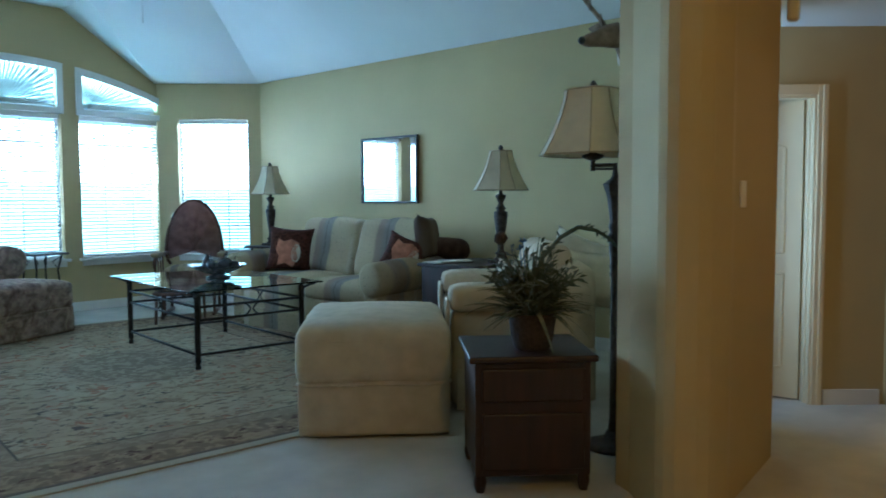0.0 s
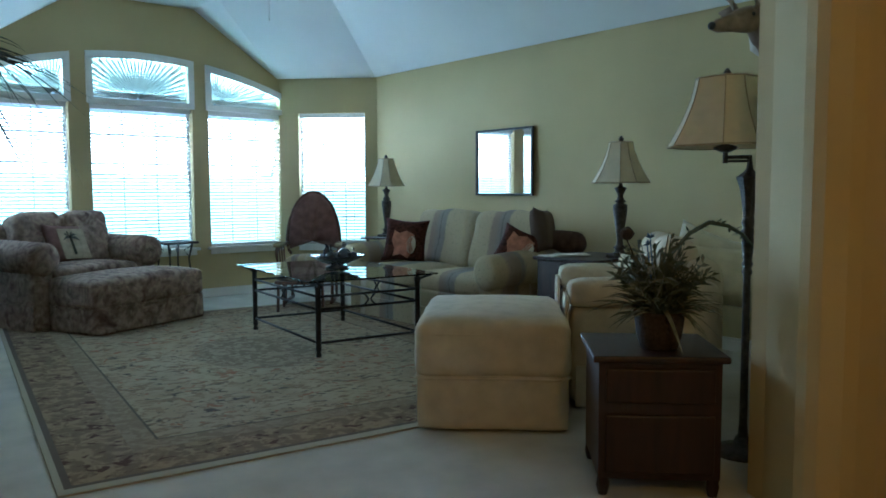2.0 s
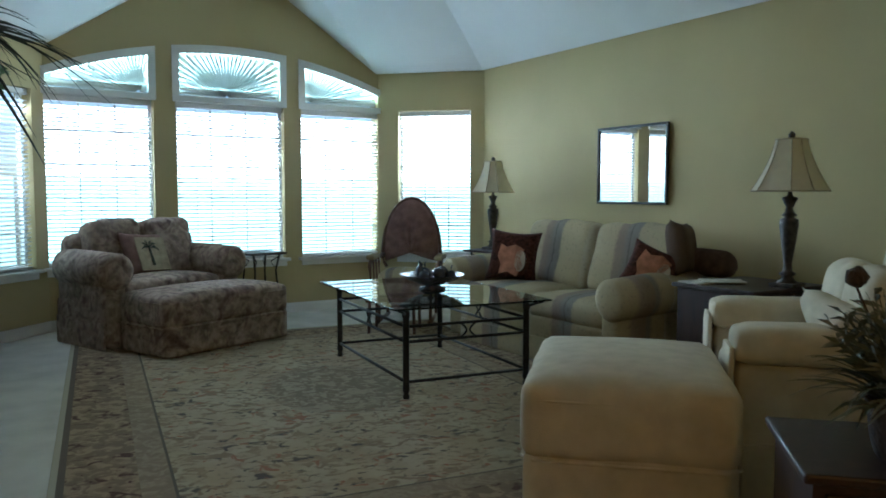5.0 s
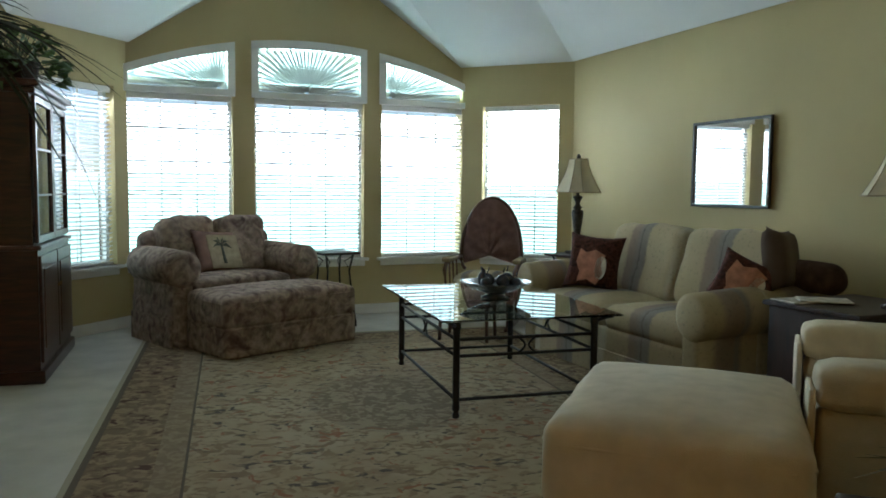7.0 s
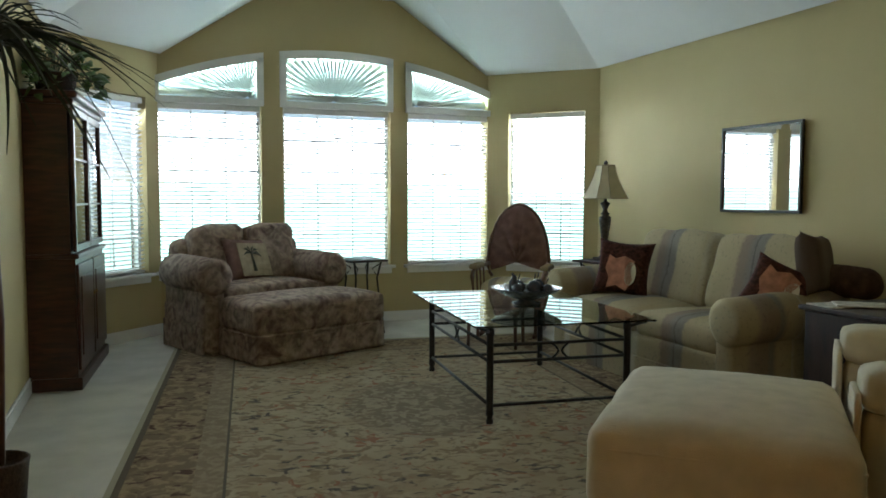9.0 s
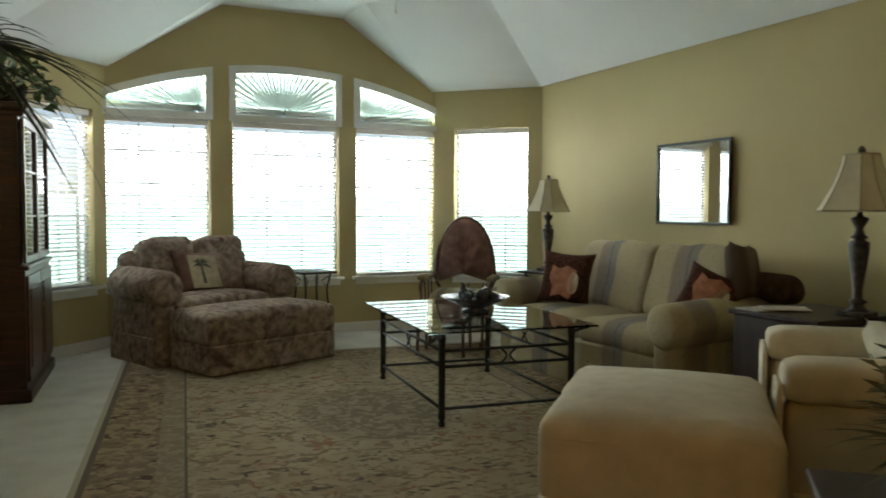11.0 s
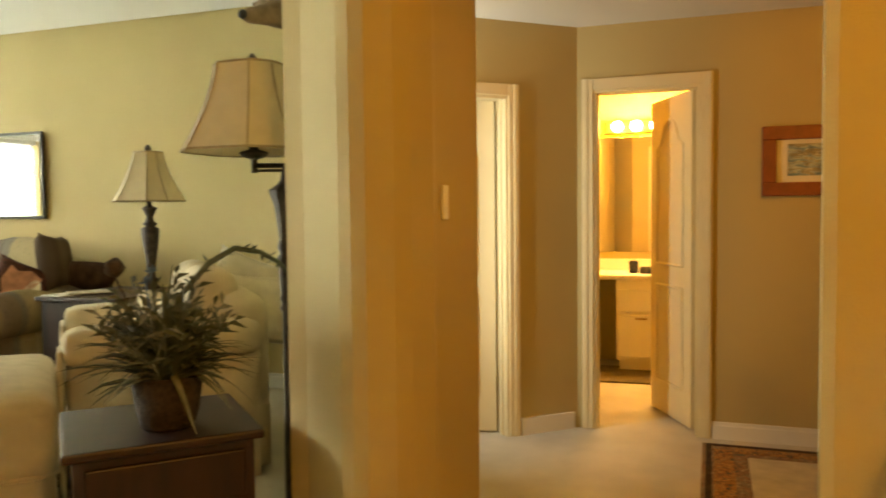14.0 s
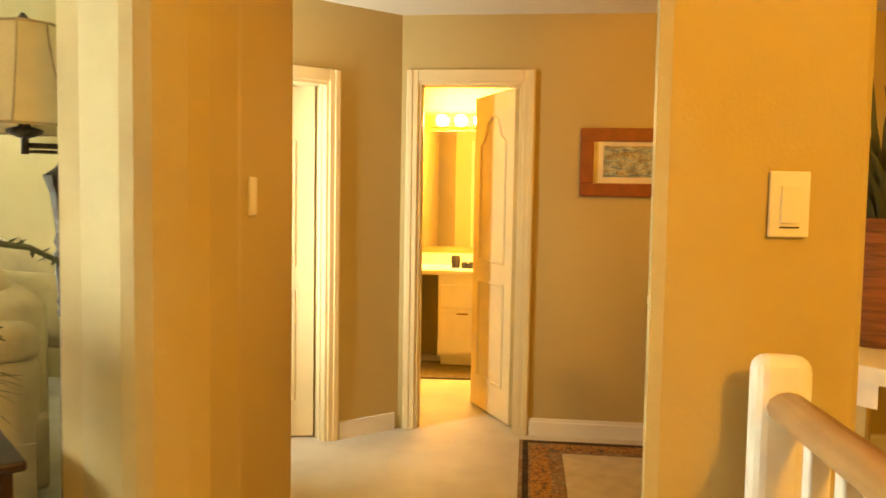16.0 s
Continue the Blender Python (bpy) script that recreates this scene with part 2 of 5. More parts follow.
WICKER = grained("brown_wicker", (0.10, 0.03, 0.015), (0.28, 0.10, 0.045), (5, 5, 60), 0.6)
CERAMIC = material("dark_ceramic", (0.045, 0.05, 0.06), 0.25, 0, 12, 0.5, 0.1, 60)
FUR = material("brown_deer_hide", (0.26, 0.185, 0.125), 0.9, 0, 10, 0.35, 0.5, 260, second=(0.16, 0.105, 0.068))
THROAT = material("white_throat_hide", (0.58, 0.53, 0.45), 0.9, 0, 14, 0.2, 0.5, 240)
NOSE = material("black_nose", (0.015, 0.013, 0.012), 0.35)
ANTLER = material("antler_horn", (0.30, 0.22, 0.14), 0.6, 0, 18, 0.4, 0.4, 70)
PAPER = material("magazine_paper", (0.62, 0.58, 0.52), 0.5, 0, 20, 0.5, 0.05, 50)
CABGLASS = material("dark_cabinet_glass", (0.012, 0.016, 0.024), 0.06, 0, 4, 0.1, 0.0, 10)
REDWOOD = material("red_brown_mat_frame", (0.24, 0.055, 0.022), 0.45, 0, 20, 0.2, 0.05, 60)
MATBOARD = material("picture_mat", (0.72, 0.66, 0.52), 0.9)
SEASCAPE = blotched("seascape_print", [(0.35, (0.16, 0.24, 0.27)), (0.48, (0.42, 0.46, 0.40)), (0.58, (0.30, 0.25, 0.14)), (0.7, (0.58, 0.56, 0.45))], 5, 0.6, 30, (1, 2, 8))
LAMINATE = material("white_vanity_laminate", (0.78, 0.76, 0.70), 0.35, 0, 6, 0.03, 0.02, 60)
PLASTIC = material("white_plastic", (0.78, 0.77, 0.73), 0.4, 0, 6, 0.03, 0.02, 60)
MATRUG = material("brown_bath_mat", (0.16, 0.13, 0.07), 1.0, 0, 20, 0.3, 0.8, 160)
BRASS = material("aged_brass", (0.35, 0.22, 0.09), 0.35, 0.9, 30, 0.3, 0.1, 60)
BULB = glow("lit_bulb", (1.0, 0.80, 0.45), 30.0)


def rug_material():
    """Persian style rug: bordered field of flecked leaves round a medallion."""
    m = material("persian_rug_wool", (0.3, 0.26, 0.2), 1.0, 0, 6, 0.1, 0.5, 240, spec=0.05)
    nt = m.node_tree
    b = nt.nodes["Principled BSDF"]
    L = nt.links.new
    co = nt.nodes.new("ShaderNodeTexCoord")
    sep = nt.nodes.new("ShaderNodeSeparateXYZ")
    L(co.outputs["Object"], sep.inputs[0])

    def math_(op, a, c=None, d=None):
        n = nt.nodes.new("ShaderNodeMath")
        n.operation = op
        for i, v in enumerate((a, c, d)):
            if v is None:
                continue
            if isinstance(v, (int, float)):
                n.inputs[i].default_value = v
            else:
                L(v, n.inputs[i])
        return n.outputs[0]

    def mix(f, c1, c2):
        n = nt.nodes.new("ShaderNodeMixRGB")
        L(f, n.inputs["Fac"])
        for k, v in (("Color1", c1), ("Color2", c2)):
            if isinstance(v, tuple):
                n.inputs[k].default_value = (*v, 1)
            else:
                L(v, n.inputs[k])
        return n.outputs["Color"]

    def flecks(scale, stretch, lo, hi, turn=0.0):
        mp = nt.nodes.new("ShaderNodeMapping")
        mp.inputs["Scale"].default_value = stretch
        mp.inputs["Rotation"].default_value = (0, 0, turn)
        L(co.outputs["Object"], mp.inputs[0])
        n = nt.nodes.new("ShaderNodeTexNoise")
        n.inputs["Scale"].default_value, n.inputs["Detail"].default_value, n.inputs["Distortion"].default_value = scale, 2.5, 1.0
        L(mp.outputs[0], n.inputs["Vector"])
        r = nt.nodes.new("ShaderNodeMapRange")
        r.inputs[1].default_value, r.inputs[2].default_value = lo, hi
        L(n.outputs["Fac"], r.inputs[0])
        return r.outputs[0]

    ax, ay = math_("ABSOLUTE", sep.outputs[0]), math_("ABSOLUTE", sep.outputs[1])
    edge = math_("MINIMUM", math_("SUBTRACT", 1.80, ax), math_("SUBTRACT", 2.5, ay))
    rad = math_("SQRT", math_("ADD", math_("POWER", math_("DIVIDE", ax, 0.85), 2.0), math_("POWER", math_("DIVIDE", ay, 1.15), 2.0)))
    field = mix(flecks(11, (1, 1.35, 1), 0.48, 0.60, 0.5), (0.42, 0.34, 0.225), (0.245, 0.18, 0.115))
    field = mix(flecks(2.2, (1, 1, 1), 0.40, 0.75, 0.4), field, (0.34, 0.26, 0.165))
    field = mix(flecks(9, (1.0, 1.6, 1), 0.60, 0.67, 0.2), field, (0.12, 0.10, 0.08))
    field = mix(flecks(9, (1, 1, 1), 0.62, 0.68, 1.1), field, (0.30, 0.15, 0.09))
    border = mix(flecks(12, (1, 1, 1), 0.45, 0.58), (0.21, 0.15, 0.095), (0.33, 0.245, 0.15))
    border = mix(flecks(10, (1, 1.3, 1), 0.58, 0.65, 0.3), border, (0.11, 0.065, 0.05))
    med = mix(flecks(13, (1, 1, 1), 0.45, 0.6, 0.9), (0.22, 0.17, 0.115), (0.35, 0.285, 0.19))
    in_med = math_("LESS_THAN", rad, 0.55)
    ring = math_("MULTIPLY", math_("LESS_THAN", rad, 0.62), math_("GREATER_THAN", rad, 0.55))
    col = mix(in_med, field, med)
    col = mix(math_("MULTIPLY", ring, 0.3), col, (0.17, 0.14, 0.105))
    col = mix(math_("LESS_THAN", edge, 0.56), col, (0.14, 0.115, 0.085))
    col = mix(math_("LESS_THAN", edge, 0.545), col, mix(flecks(15, (1, 1, 1), 0.42, 0.62, 0.8), (0.25, 0.19, 0.125), (0.33, 0.26, 0.17)))
    col = mix(math_("LESS_THAN", edge, 0.40), col, border)
    col = mix(math_("LESS_THAN", edge, 0.07), col, (0.15, 0.12, 0.09))
    col = mix(math_("LESS_THAN", edge, 0.035), col, (0.42, 0.37, 0.27))
    L(col, b.inputs["Base Color"])
    return m


RUG = rug_material()


# ---- mesh helpers ----
def solid(bm, name, mat, parent=None, label="", smooth=False):
    me = bpy.data.meshes.new(name)
    bmesh.ops.recalc_face_normals(bm, faces=bm.faces)
    bm.to_mesh(me)
    bm.free()
    me.materials.append(mat)
    if smooth:
        me.polygons.foreach_set("use_smooth", [True] * len(me.polygons))
    ob = new(name, me)
    if parent is not None:
        ob.parent = parent
    if label:
        tagged(ob, label)
    return ob


def part(name, bm, mat, parent, label="", smooth=False):
    return solid(bm, name, mat, parent, label, smooth)


def shared(name, ob, parent, m):
    """Another object on the same mesh, under a thing."""
    o = new(name, ob.data)
    o.parent = parent
    o.matrix_local = m
    return o


def thing(name, m, label, category, group=""):
    e = new(name)
    e.empty_display_size = 0.1
    e.matrix_world = m
    return tagged(e, label, category, group)


def setting(ob, label, category=""):
    return tagged(ob, label, category, "", "structure")


def box(sx, sy, sz, x=0, y=0, z=0, rot=0, bevel=0.0, seg=2, bm=None):
    """Box with its base at z."""
    bm = bm or bmesh.new()
    b2 = bmesh.new()
    bmesh.ops.create_cube(b2, size=1, matrix=Matrix.Diagonal((sx, sy, sz, 1)))
    if bevel:
        bmesh.ops.bevel(b2, geom=list(b2.edges), offset=min(bevel, sx * 0.45, sy * 0.45, sz * 0.45), segments=seg, profile=0.5, affect="EDGES")
    b2.transform(pose(x, y, z + sz / 2, 0, 0, rot))
    return merge(bm, b2)


def merge(bm, b2):
    me = bpy.data.meshes.new("tmp")
    b2.to_mesh(me)
    b2.free()
    bm.from_mesh(me)
    bpy.data.meshes.remove(me)
    return bm


def soft_box(sx, sy, sz, x=0, y=0, z=0, r=0.08, puff=0.0, n=9, m=None, sag=0.0, bm=None, lumps=0.0):
    """Stuffed box with rounded edges, base at z; puff swells its top, lumps makes it uneven."""
    bm = bm or bmesh.new()
    b2 = bmesh.new()
    bmesh.ops.create_cube(b2, size=2)
    bmesh.ops.subdivide_edges(b2, edges=b2.edges, cuts=n, use_grid_fill=True)
    h = Vector((sx / 2, sy / 2, sz / 2))
    r = min(r, h.x * 0.98, h.y * 0.98, h.z * 0.98)
    for v in b2.verts:
        p = Vector([math.copysign(abs(c) ** 0.75, c) * s for c, s in zip(v.co, h)])
        q = Vector([max(-(s - r), min(s - r, c)) for c, s in zip(p, h)])
        d = p - q
        if d.length > 1e-6:
            p = q + d.normalized() * r
        u, w = p.x / h.x, p.y / h.y
        if p.z > 0:
            p.z += puff * (1 - u * u) * (1 - w * w)
        if sag:
            p.x *= 1 + sag * (1 - (p.z / h.z) ** 2)
            p.y *= 1 + sag * (1 - (p.z / h.z) ** 2)
        if lumps:
            k = noise.noise(p * 5 + Vector((x * 3, y * 3, z)))
            p += p.normalized() * k * lumps
        v.co = p
    b2.transform((m or Matrix()) @ pose(x, y, z + sz / 2))
    return merge(bm, b2)


def cushion(w, h, t, m, pinch=0.12):
    """Throw pillow standing in its xz plane, with pinched corners."""
    b2 = bmesh.new()
    N = 12
    for side in (1, -1):
        g = [[None] * (N + 1) for _ in range(N + 1)]
        for i in range(N + 1):
            for j in range(N + 1):
                u, v = 2 * i / N - 1, 2 * j / N - 1
                k = 1 - pinch * (1 - u * u) * abs(v) ** 3
                l = 1 - pinch * (1 - v * v) * abs(u) ** 3
                th = t / 2 * max(0, (1 - u ** 4) * (1 - v ** 4)) ** 0.45
                g[i][j] = b2.verts.new((u * w / 2 * l, side * th, v * h / 2 * k + h / 2))
        for i in range(N):
            for j in range(N):
                b2.faces.new((g[i][j], g[i + 1][j], g[i + 1][j + 1], g[i][j + 1]))
    bmesh.ops.remove_doubles(b2, verts=b2.verts, dist=0.0005)
    b2.transform(m)
    return b2


def lathe(profile, seg=20, x=0, y=0, z=0, bm=None, sides=None):
    bm = bm or bmesh.new()
    rings = []
    for r, h in profile:
        rings.append([bm.verts.new((x + r * math.cos(2 * math.pi * k / seg), y + r * math.sin(2 * math.pi * k / seg), z + h)) for k in range(seg)])
    for a, b in zip(rings, rings[1:]):
        for k in range(seg):
            bm.faces.new((a[k], a[(k + 1) % seg], b[(k + 1) % seg], b[k]))
    bm.faces.new(rings[0][::-1])
    bm.faces.new(rings[-1])
    return bm


def loft(points, radii, seg=8, bm=None, flat=1.0):
    """Tube through points; a radius is a number or (across, up)."""
    bm = bm or bmesh.new()
    pts = [Vector(p) for p in points]
    rings = []
    for i, p in enumerate(pts):
        d = (pts[min(i + 1, len(pts) - 1)] - pts[max(i - 1, 0)]).normalized()
        up = Vector((0, 0, 1)) if abs(d.z) < 0.95 else Vector((0, 1, 0))
        a = d.cross(up).normalized()
        b = a.cross(d).normalized()
        r = radii[i] if isinstance(radii, (list, tuple)) else radii
        ra, rb = r if isinstance(r, tuple) else (r, r * flat)
        rings.append([bm.verts.new(p + a * ra * math.cos(2 * math.pi * k / seg) + b * rb * math.sin(2 * math.pi * k / seg)) for k in range(seg)])
    for r0, r1 in zip(rings, rings[1:]):
        for k in range(seg):
            bm.faces.new((r0[k], r0[(k + 1) % seg], r1[(k + 1) % seg], r1[k]))
    bm.faces.new(rings[0][::-1])
    bm.faces.new(rings[-1])
    return bm


def prism(poly, z0, z1, bm=None):
    bm = bm or bmesh.new()
    lo = [bm.verts.new((x, y, z0)) for x, y in poly]
    hi = [bm.verts.new((x, y, z1)) for x, y in poly]
    n = len(poly)
    for k in range(n):
        bm.faces.new((lo[k], lo[(k + 1) % n], hi[(k + 1) % n], hi[k]))
    bm.faces.new(lo[::-1])
    bm.faces.new(hi)
    return bm


def curtain(xs, low, high, t, bm=None):
    """Upright slab between two curves over x, from y = 0 to t."""
    bm = bm or bmesh.new()
    cols = [[bm.verts.new((x, y, z)) for y in (0, t) for z in (low(x), high(x))] for x in xs]
    for a, b in zip(cols, cols[1:]):
        bm.faces.new((a[0], b[0], b[1], a[1]))
        bm.faces.new((a[2], a[3], b[3], b[2]))
        bm.faces.new((a[1], b[1], b[3], a[3]))
        bm.faces.new((a[0], a[2], b[2], b[0]))
    bm.faces.new((cols[0][0], cols[0][1], cols[0][3], cols[0][2]))
    bm.faces.new((cols[-1][0], cols[-1][2], cols[-1][3], cols[-1][1]))
    return bm


def steps(a, b, n):
    return [a + (b - a) * k / n for k in range(n + 1)]


def wall_run(name, a, b, z0, z1, t, label, mat=None):
    """Straight wall from a to b in plan; its thickness lies on the left of the way from a to b."""
    a, b = Vector(a), Vector(b)
    n = Vector((-(b - a).y, (b - a).x)).normalized() * t
    ob = solid(prism([a, b, b + n, a + n], z0, z1), name, mat or WALL)
    return setting(ob, label, "wall")


# ---- large structure ----
T = 0.16
Z_LOW, Z_TOP = 2.93, 3.70
BAY = 0.95
GE, GW = WALL_E - BAY, WALL_W + BAY
CY = WALL_Y - BAY

floor_bm = bmesh.new()
floor_bm = prism([(-3.5, -5.0), (8.2, -5.0), (8.2, 10.0), (-3.5, 10.0)], -0.2, 0.0, floor_bm)
setting(solid(floor_bm, "floor", CARPET), "cream wall-to-wall carpet over the whole floor", "floor")

wall_run("wall_east", (WALL_E, 1.9), (WALL_E, CY), 0, 4.2, -T, "tan painted living room wall with mirror")
wall_run("wall_west", (WALL_W, CY), (WALL_W, 2.6), 0, 4.2, -T, "tan painted wall behind the tall cabinet")
wall_run("wall_west_return", (WALL_W - T, 2.6), (-2.2, 2.6), 0, 4.2, -T, "tan painted wall closing the entry")
wall_run("wall_entry_west", (-2.2, 2.6 + T), (-2.2, -3.0), 0, 4.2, -T, "tan painted entry wall")
wall_run("wall_entry_south", (-2.2, -3.0), (8.2, -3.0), 0, 4.2, -T, "tan painted wall beyond the stairs")


def arch(x):
    return 3.02 - 0.102 * (x - 3.02) ** 2


def gable(x):
    return 4.2


SILL = 0.65
OPEN = ((1.10, 2.17), (2.40, 3.62), (3.83, 4.92))
bm = bmesh.new()
edges = [GW] + [e for o in OPEN for e in o] + [GE]
for k in range(0, len(edges), 2):
    curtain(steps(edges[k], edges[k + 1], 4), lambda x: 0.0, gable, 0.2, bm)
for a, b in OPEN:
    curtain(steps(a, b, 2), lambda x: 0.0, lambda x: SILL, 0.2, bm)
    curtain(steps(a, b, 16), arch, gable, 0.2, bm)
north = solid(bm, "wall_north", WALL)
north.location = (0, WALL_Y, 0)
setting(north, "tan gable wall with three tall arched windows", "wall")


def bay_wall(name, side):
    """Wall set at 45 degrees with one blind-covered window; its own x runs along it."""
    L_ = BAY * 1.4142
    bm = bmesh.new()
    curtain([0, 0.26], lambda x: 0, lambda x: 4.2, 0.2, bm)
    curtain([0.26, 1.18], lambda x: 0, lambda x: SILL, 0.2, bm)
    curtain([0.26, 1.18], lambda x: 2.42, lambda x: 4.2, 0.2, bm)
    curtain([1.18, L_], lambda x: 0, lambda x: 4.2, 0.2, bm)
    ob = solid(bm, name, WALL)
    m = pose(GE, WALL_Y, 0, 0, 0, -45) if side > 0 else pose(WALL_W, CY, 0, 0, 0, 45)
    ob.matrix_world = m
    setting(ob, "tan angled wall with a narrow window", "wall")
    return m


BAY_E, BAY_W = bay_wall("wall_northeast", 1), bay_wall("wall_northwest", -1)


# vaulted ceiling: side slopes from both walls, folds over the angled walls, gable slopes at the windows, flat top
SLOPE = 0.67
RUN = (Z_TOP - Z_LOW) / SLOPE
RISE = Z_TOP - Z_LOW
fold = RUN * (SLOPE - 0.41) / 0.41
bm = bmesh.new()
for s in (1, -1):
    def at(x, y, z):
        return bm.verts.new((x if s > 0 else 2 * MID_X - x, y, z))

    c1 = (WALL_E - RUN, CY - fold, Z_TOP)
    c2 = (GE - RUN, CY - (RISE / 0.41 - BAY - RUN), Z_TOP)
    rc, gr = (WALL_E, CY, Z_LOW), (GE, WALL_Y, Z_LOW)
    up = (GE - RUN, WALL_Y, Z_TOP)
    for poly in ([(WALL_E, -3.2, Z_LOW), rc, c1, (WALL_E - RUN, -3.2, Z_TOP)], [rc, gr, c2, c1], [gr, up, c2],
                 [(MID_X, -3.2, Z_TOP), (WALL_E - RUN, -3.2, Z_TOP), c1, (MID_X, c1[1], Z_TOP)], [(MID_X, c1[1], Z_TOP), c1, c2, up, (MID_X, WALL_Y, Z_TOP)]):
        bm.faces.new([at(*p) for p in poly])
bmesh.ops.remove_doubles(bm, verts=bm.verts, dist=0.001)
bmesh.ops.recalc_face_normals(bm, faces=bm.faces)
bmesh.ops.solidify(bm, geom=bm.faces[:], thickness=0.06)
setting(solid(bm, "ceiling", CEIL), "white vaulted ceiling with folded slopes", "ceiling")
setting(solid(prism([(-2.4, -3.2), (WALL_W - T, -3.2), (WALL_W - T, 2.8), (-2.4, 2.8)], 2.95, 3.05), "ceiling_entry", CEIL), "white flat entry ceiling", "ceiling")

# wall between living room and hall, with rounded end
PIER = [(2.95, 1.265), (2.735, 1.03), (2.71, 0.98), (2.705, 0.93), (2.76, 0.865), (2.83, 0.84), (3.02, 0.84), (3.10, 0.86), (3.87, 0.95), (3.92, 0.98), (3.93, 1.02), (3.93, 1.36), (4.10, 1.75), (WALL_E + T, 1.75), (WALL_E + T, 1.9), (4.05, 1.9), (3.85, 1.45), (3.0, 1.36)]
setting(solid(prism(PIER, 0, 4.2), "wall_hall_end", WALL), "tan wall end with rounded plaster corners", "wall")

# hall
HALL_X, Z_HALL = 5.39, 2.42
DY0, DY1 = 0.07, 0.678
bm = prism([(HALL_X, -3.0), (HALL_X + 0.12, -3.0), (HALL_X + 0.12, DY0), (HALL_X, DY0)], 0, Z_HALL)
prism([(HALL_X, DY1), (HALL_X + 0.12, DY1), (HALL_X + 0.12, 0.86), (HALL_X, 0.775)], 0, Z_HALL, bm)
prism([(HALL_X, DY0), (HALL_X + 0.12, DY0), (HALL_X + 0.12, DY1), (HALL_X, DY1)], 2.04, Z_HALL, bm)
setting(solid(bm, "wall_hall_east", WALL), "tan hall wall with bathroom doorway", "wall")
# angled wall with the bedroom door; its own x runs away from the corner
ANG = pose(HALL_X, 0.775, 0, 0, 0, 132)
bm = curtain([0, 0.47], lambda x: 0, lambda x: Z_HALL, -0.12)
curtain([0.47, 1.0], lambda x: 1.99, lambda x: Z_HALL, -0.12, bm)
curtain([1.0, 1.16], lambda x: 0, lambda x: Z_HALL, -0.12, bm)
o = solid(bm, "wall_hall_angled", WALL)
o.matrix_world = ANG
setting(o, "tan angled hall wall with bedroom doorway", "wall")
setting(solid(prism([(2.55, -3.0), (8.2, -3.0), (8.2, 1.9), (4.08, 1.85), (4.0, 0.96), (2.86, 0.90)], Z_HALL, Z_HALL + 0.1), "ceiling_hall", CEIL), "cream hall ceiling", "ceiling")
# header over the mouth of the hall
setting(solid(prism([(2.72, -0.60), (2.84, -0.60), (2.90, 0.92), (2.78, 0.92)], 2.40, 4.2), "wall_header", WALL), "tan header over the hall mouth", "wall")

# angled wall piece by the stairs
P0, P1 = (2.352, -0.205), (2.392, -0.56)
RP = [(2.358, -0.192), (2.350, -0.215), P1, (2.400, -0.572), (2.52, -0.585), (2.505, -0.235), (2.49, -0.225), (2.375, -0.190)]
setting(solid(prism(RP, 0, 4.2), "wall_stair_end", WALL), "tan angled wall end beside the stairs", "wall")


def trim_run(name, a, b, t, h, label, z=0.0):
    """Moulded board along a wall: a main board and a thinner cap."""
    a, b = Vector(a), Vector(b)
    n = Vector((-(b - a).y, (b - a).x)).normalized()
    bm = prism([a, b, b + n * t, a + n * t], z, z + h * 0.8)
    prism([a, b, b + n * t * 0.55, a + n * t * 0.55], z + h * 0.8, z + h, bm)
    return setting(solid(bm, name, TRIM), label, "trim")


BB = "white painted baseboard"
trim_run("baseboard", (WALL_E, 1.9), (WALL_E, CY), 0.016, 0.11, BB)
trim_run("baseboard", (WALL_E, CY), (GE, WALL_Y), 0.016, 0.11, BB)
trim_run("baseboard", (GE, WALL_Y), (GW, WALL_Y), 0.016, 0.11, BB)
trim_run("baseboard", (GW, WALL_Y), (WALL_W, CY), 0.016, 0.11, BB)
trim_run("baseboard", (WALL_W, CY), (WALL_W, 2.6), 0.016, 0.11, BB)
trim_run("baseboard", (HALL_X, -3.0), (HALL_X, DY0 - 0.07), 0.016, 0.10, BB)
o = solid(prism([(0.03, 0.0), (0.395, 0.0), (0.395, 0.016), (0.03, 0.016)], 0, 0.10), "baseboard", TRIM)
o.matrix_world = ANG
setting(o, BB, "trim")


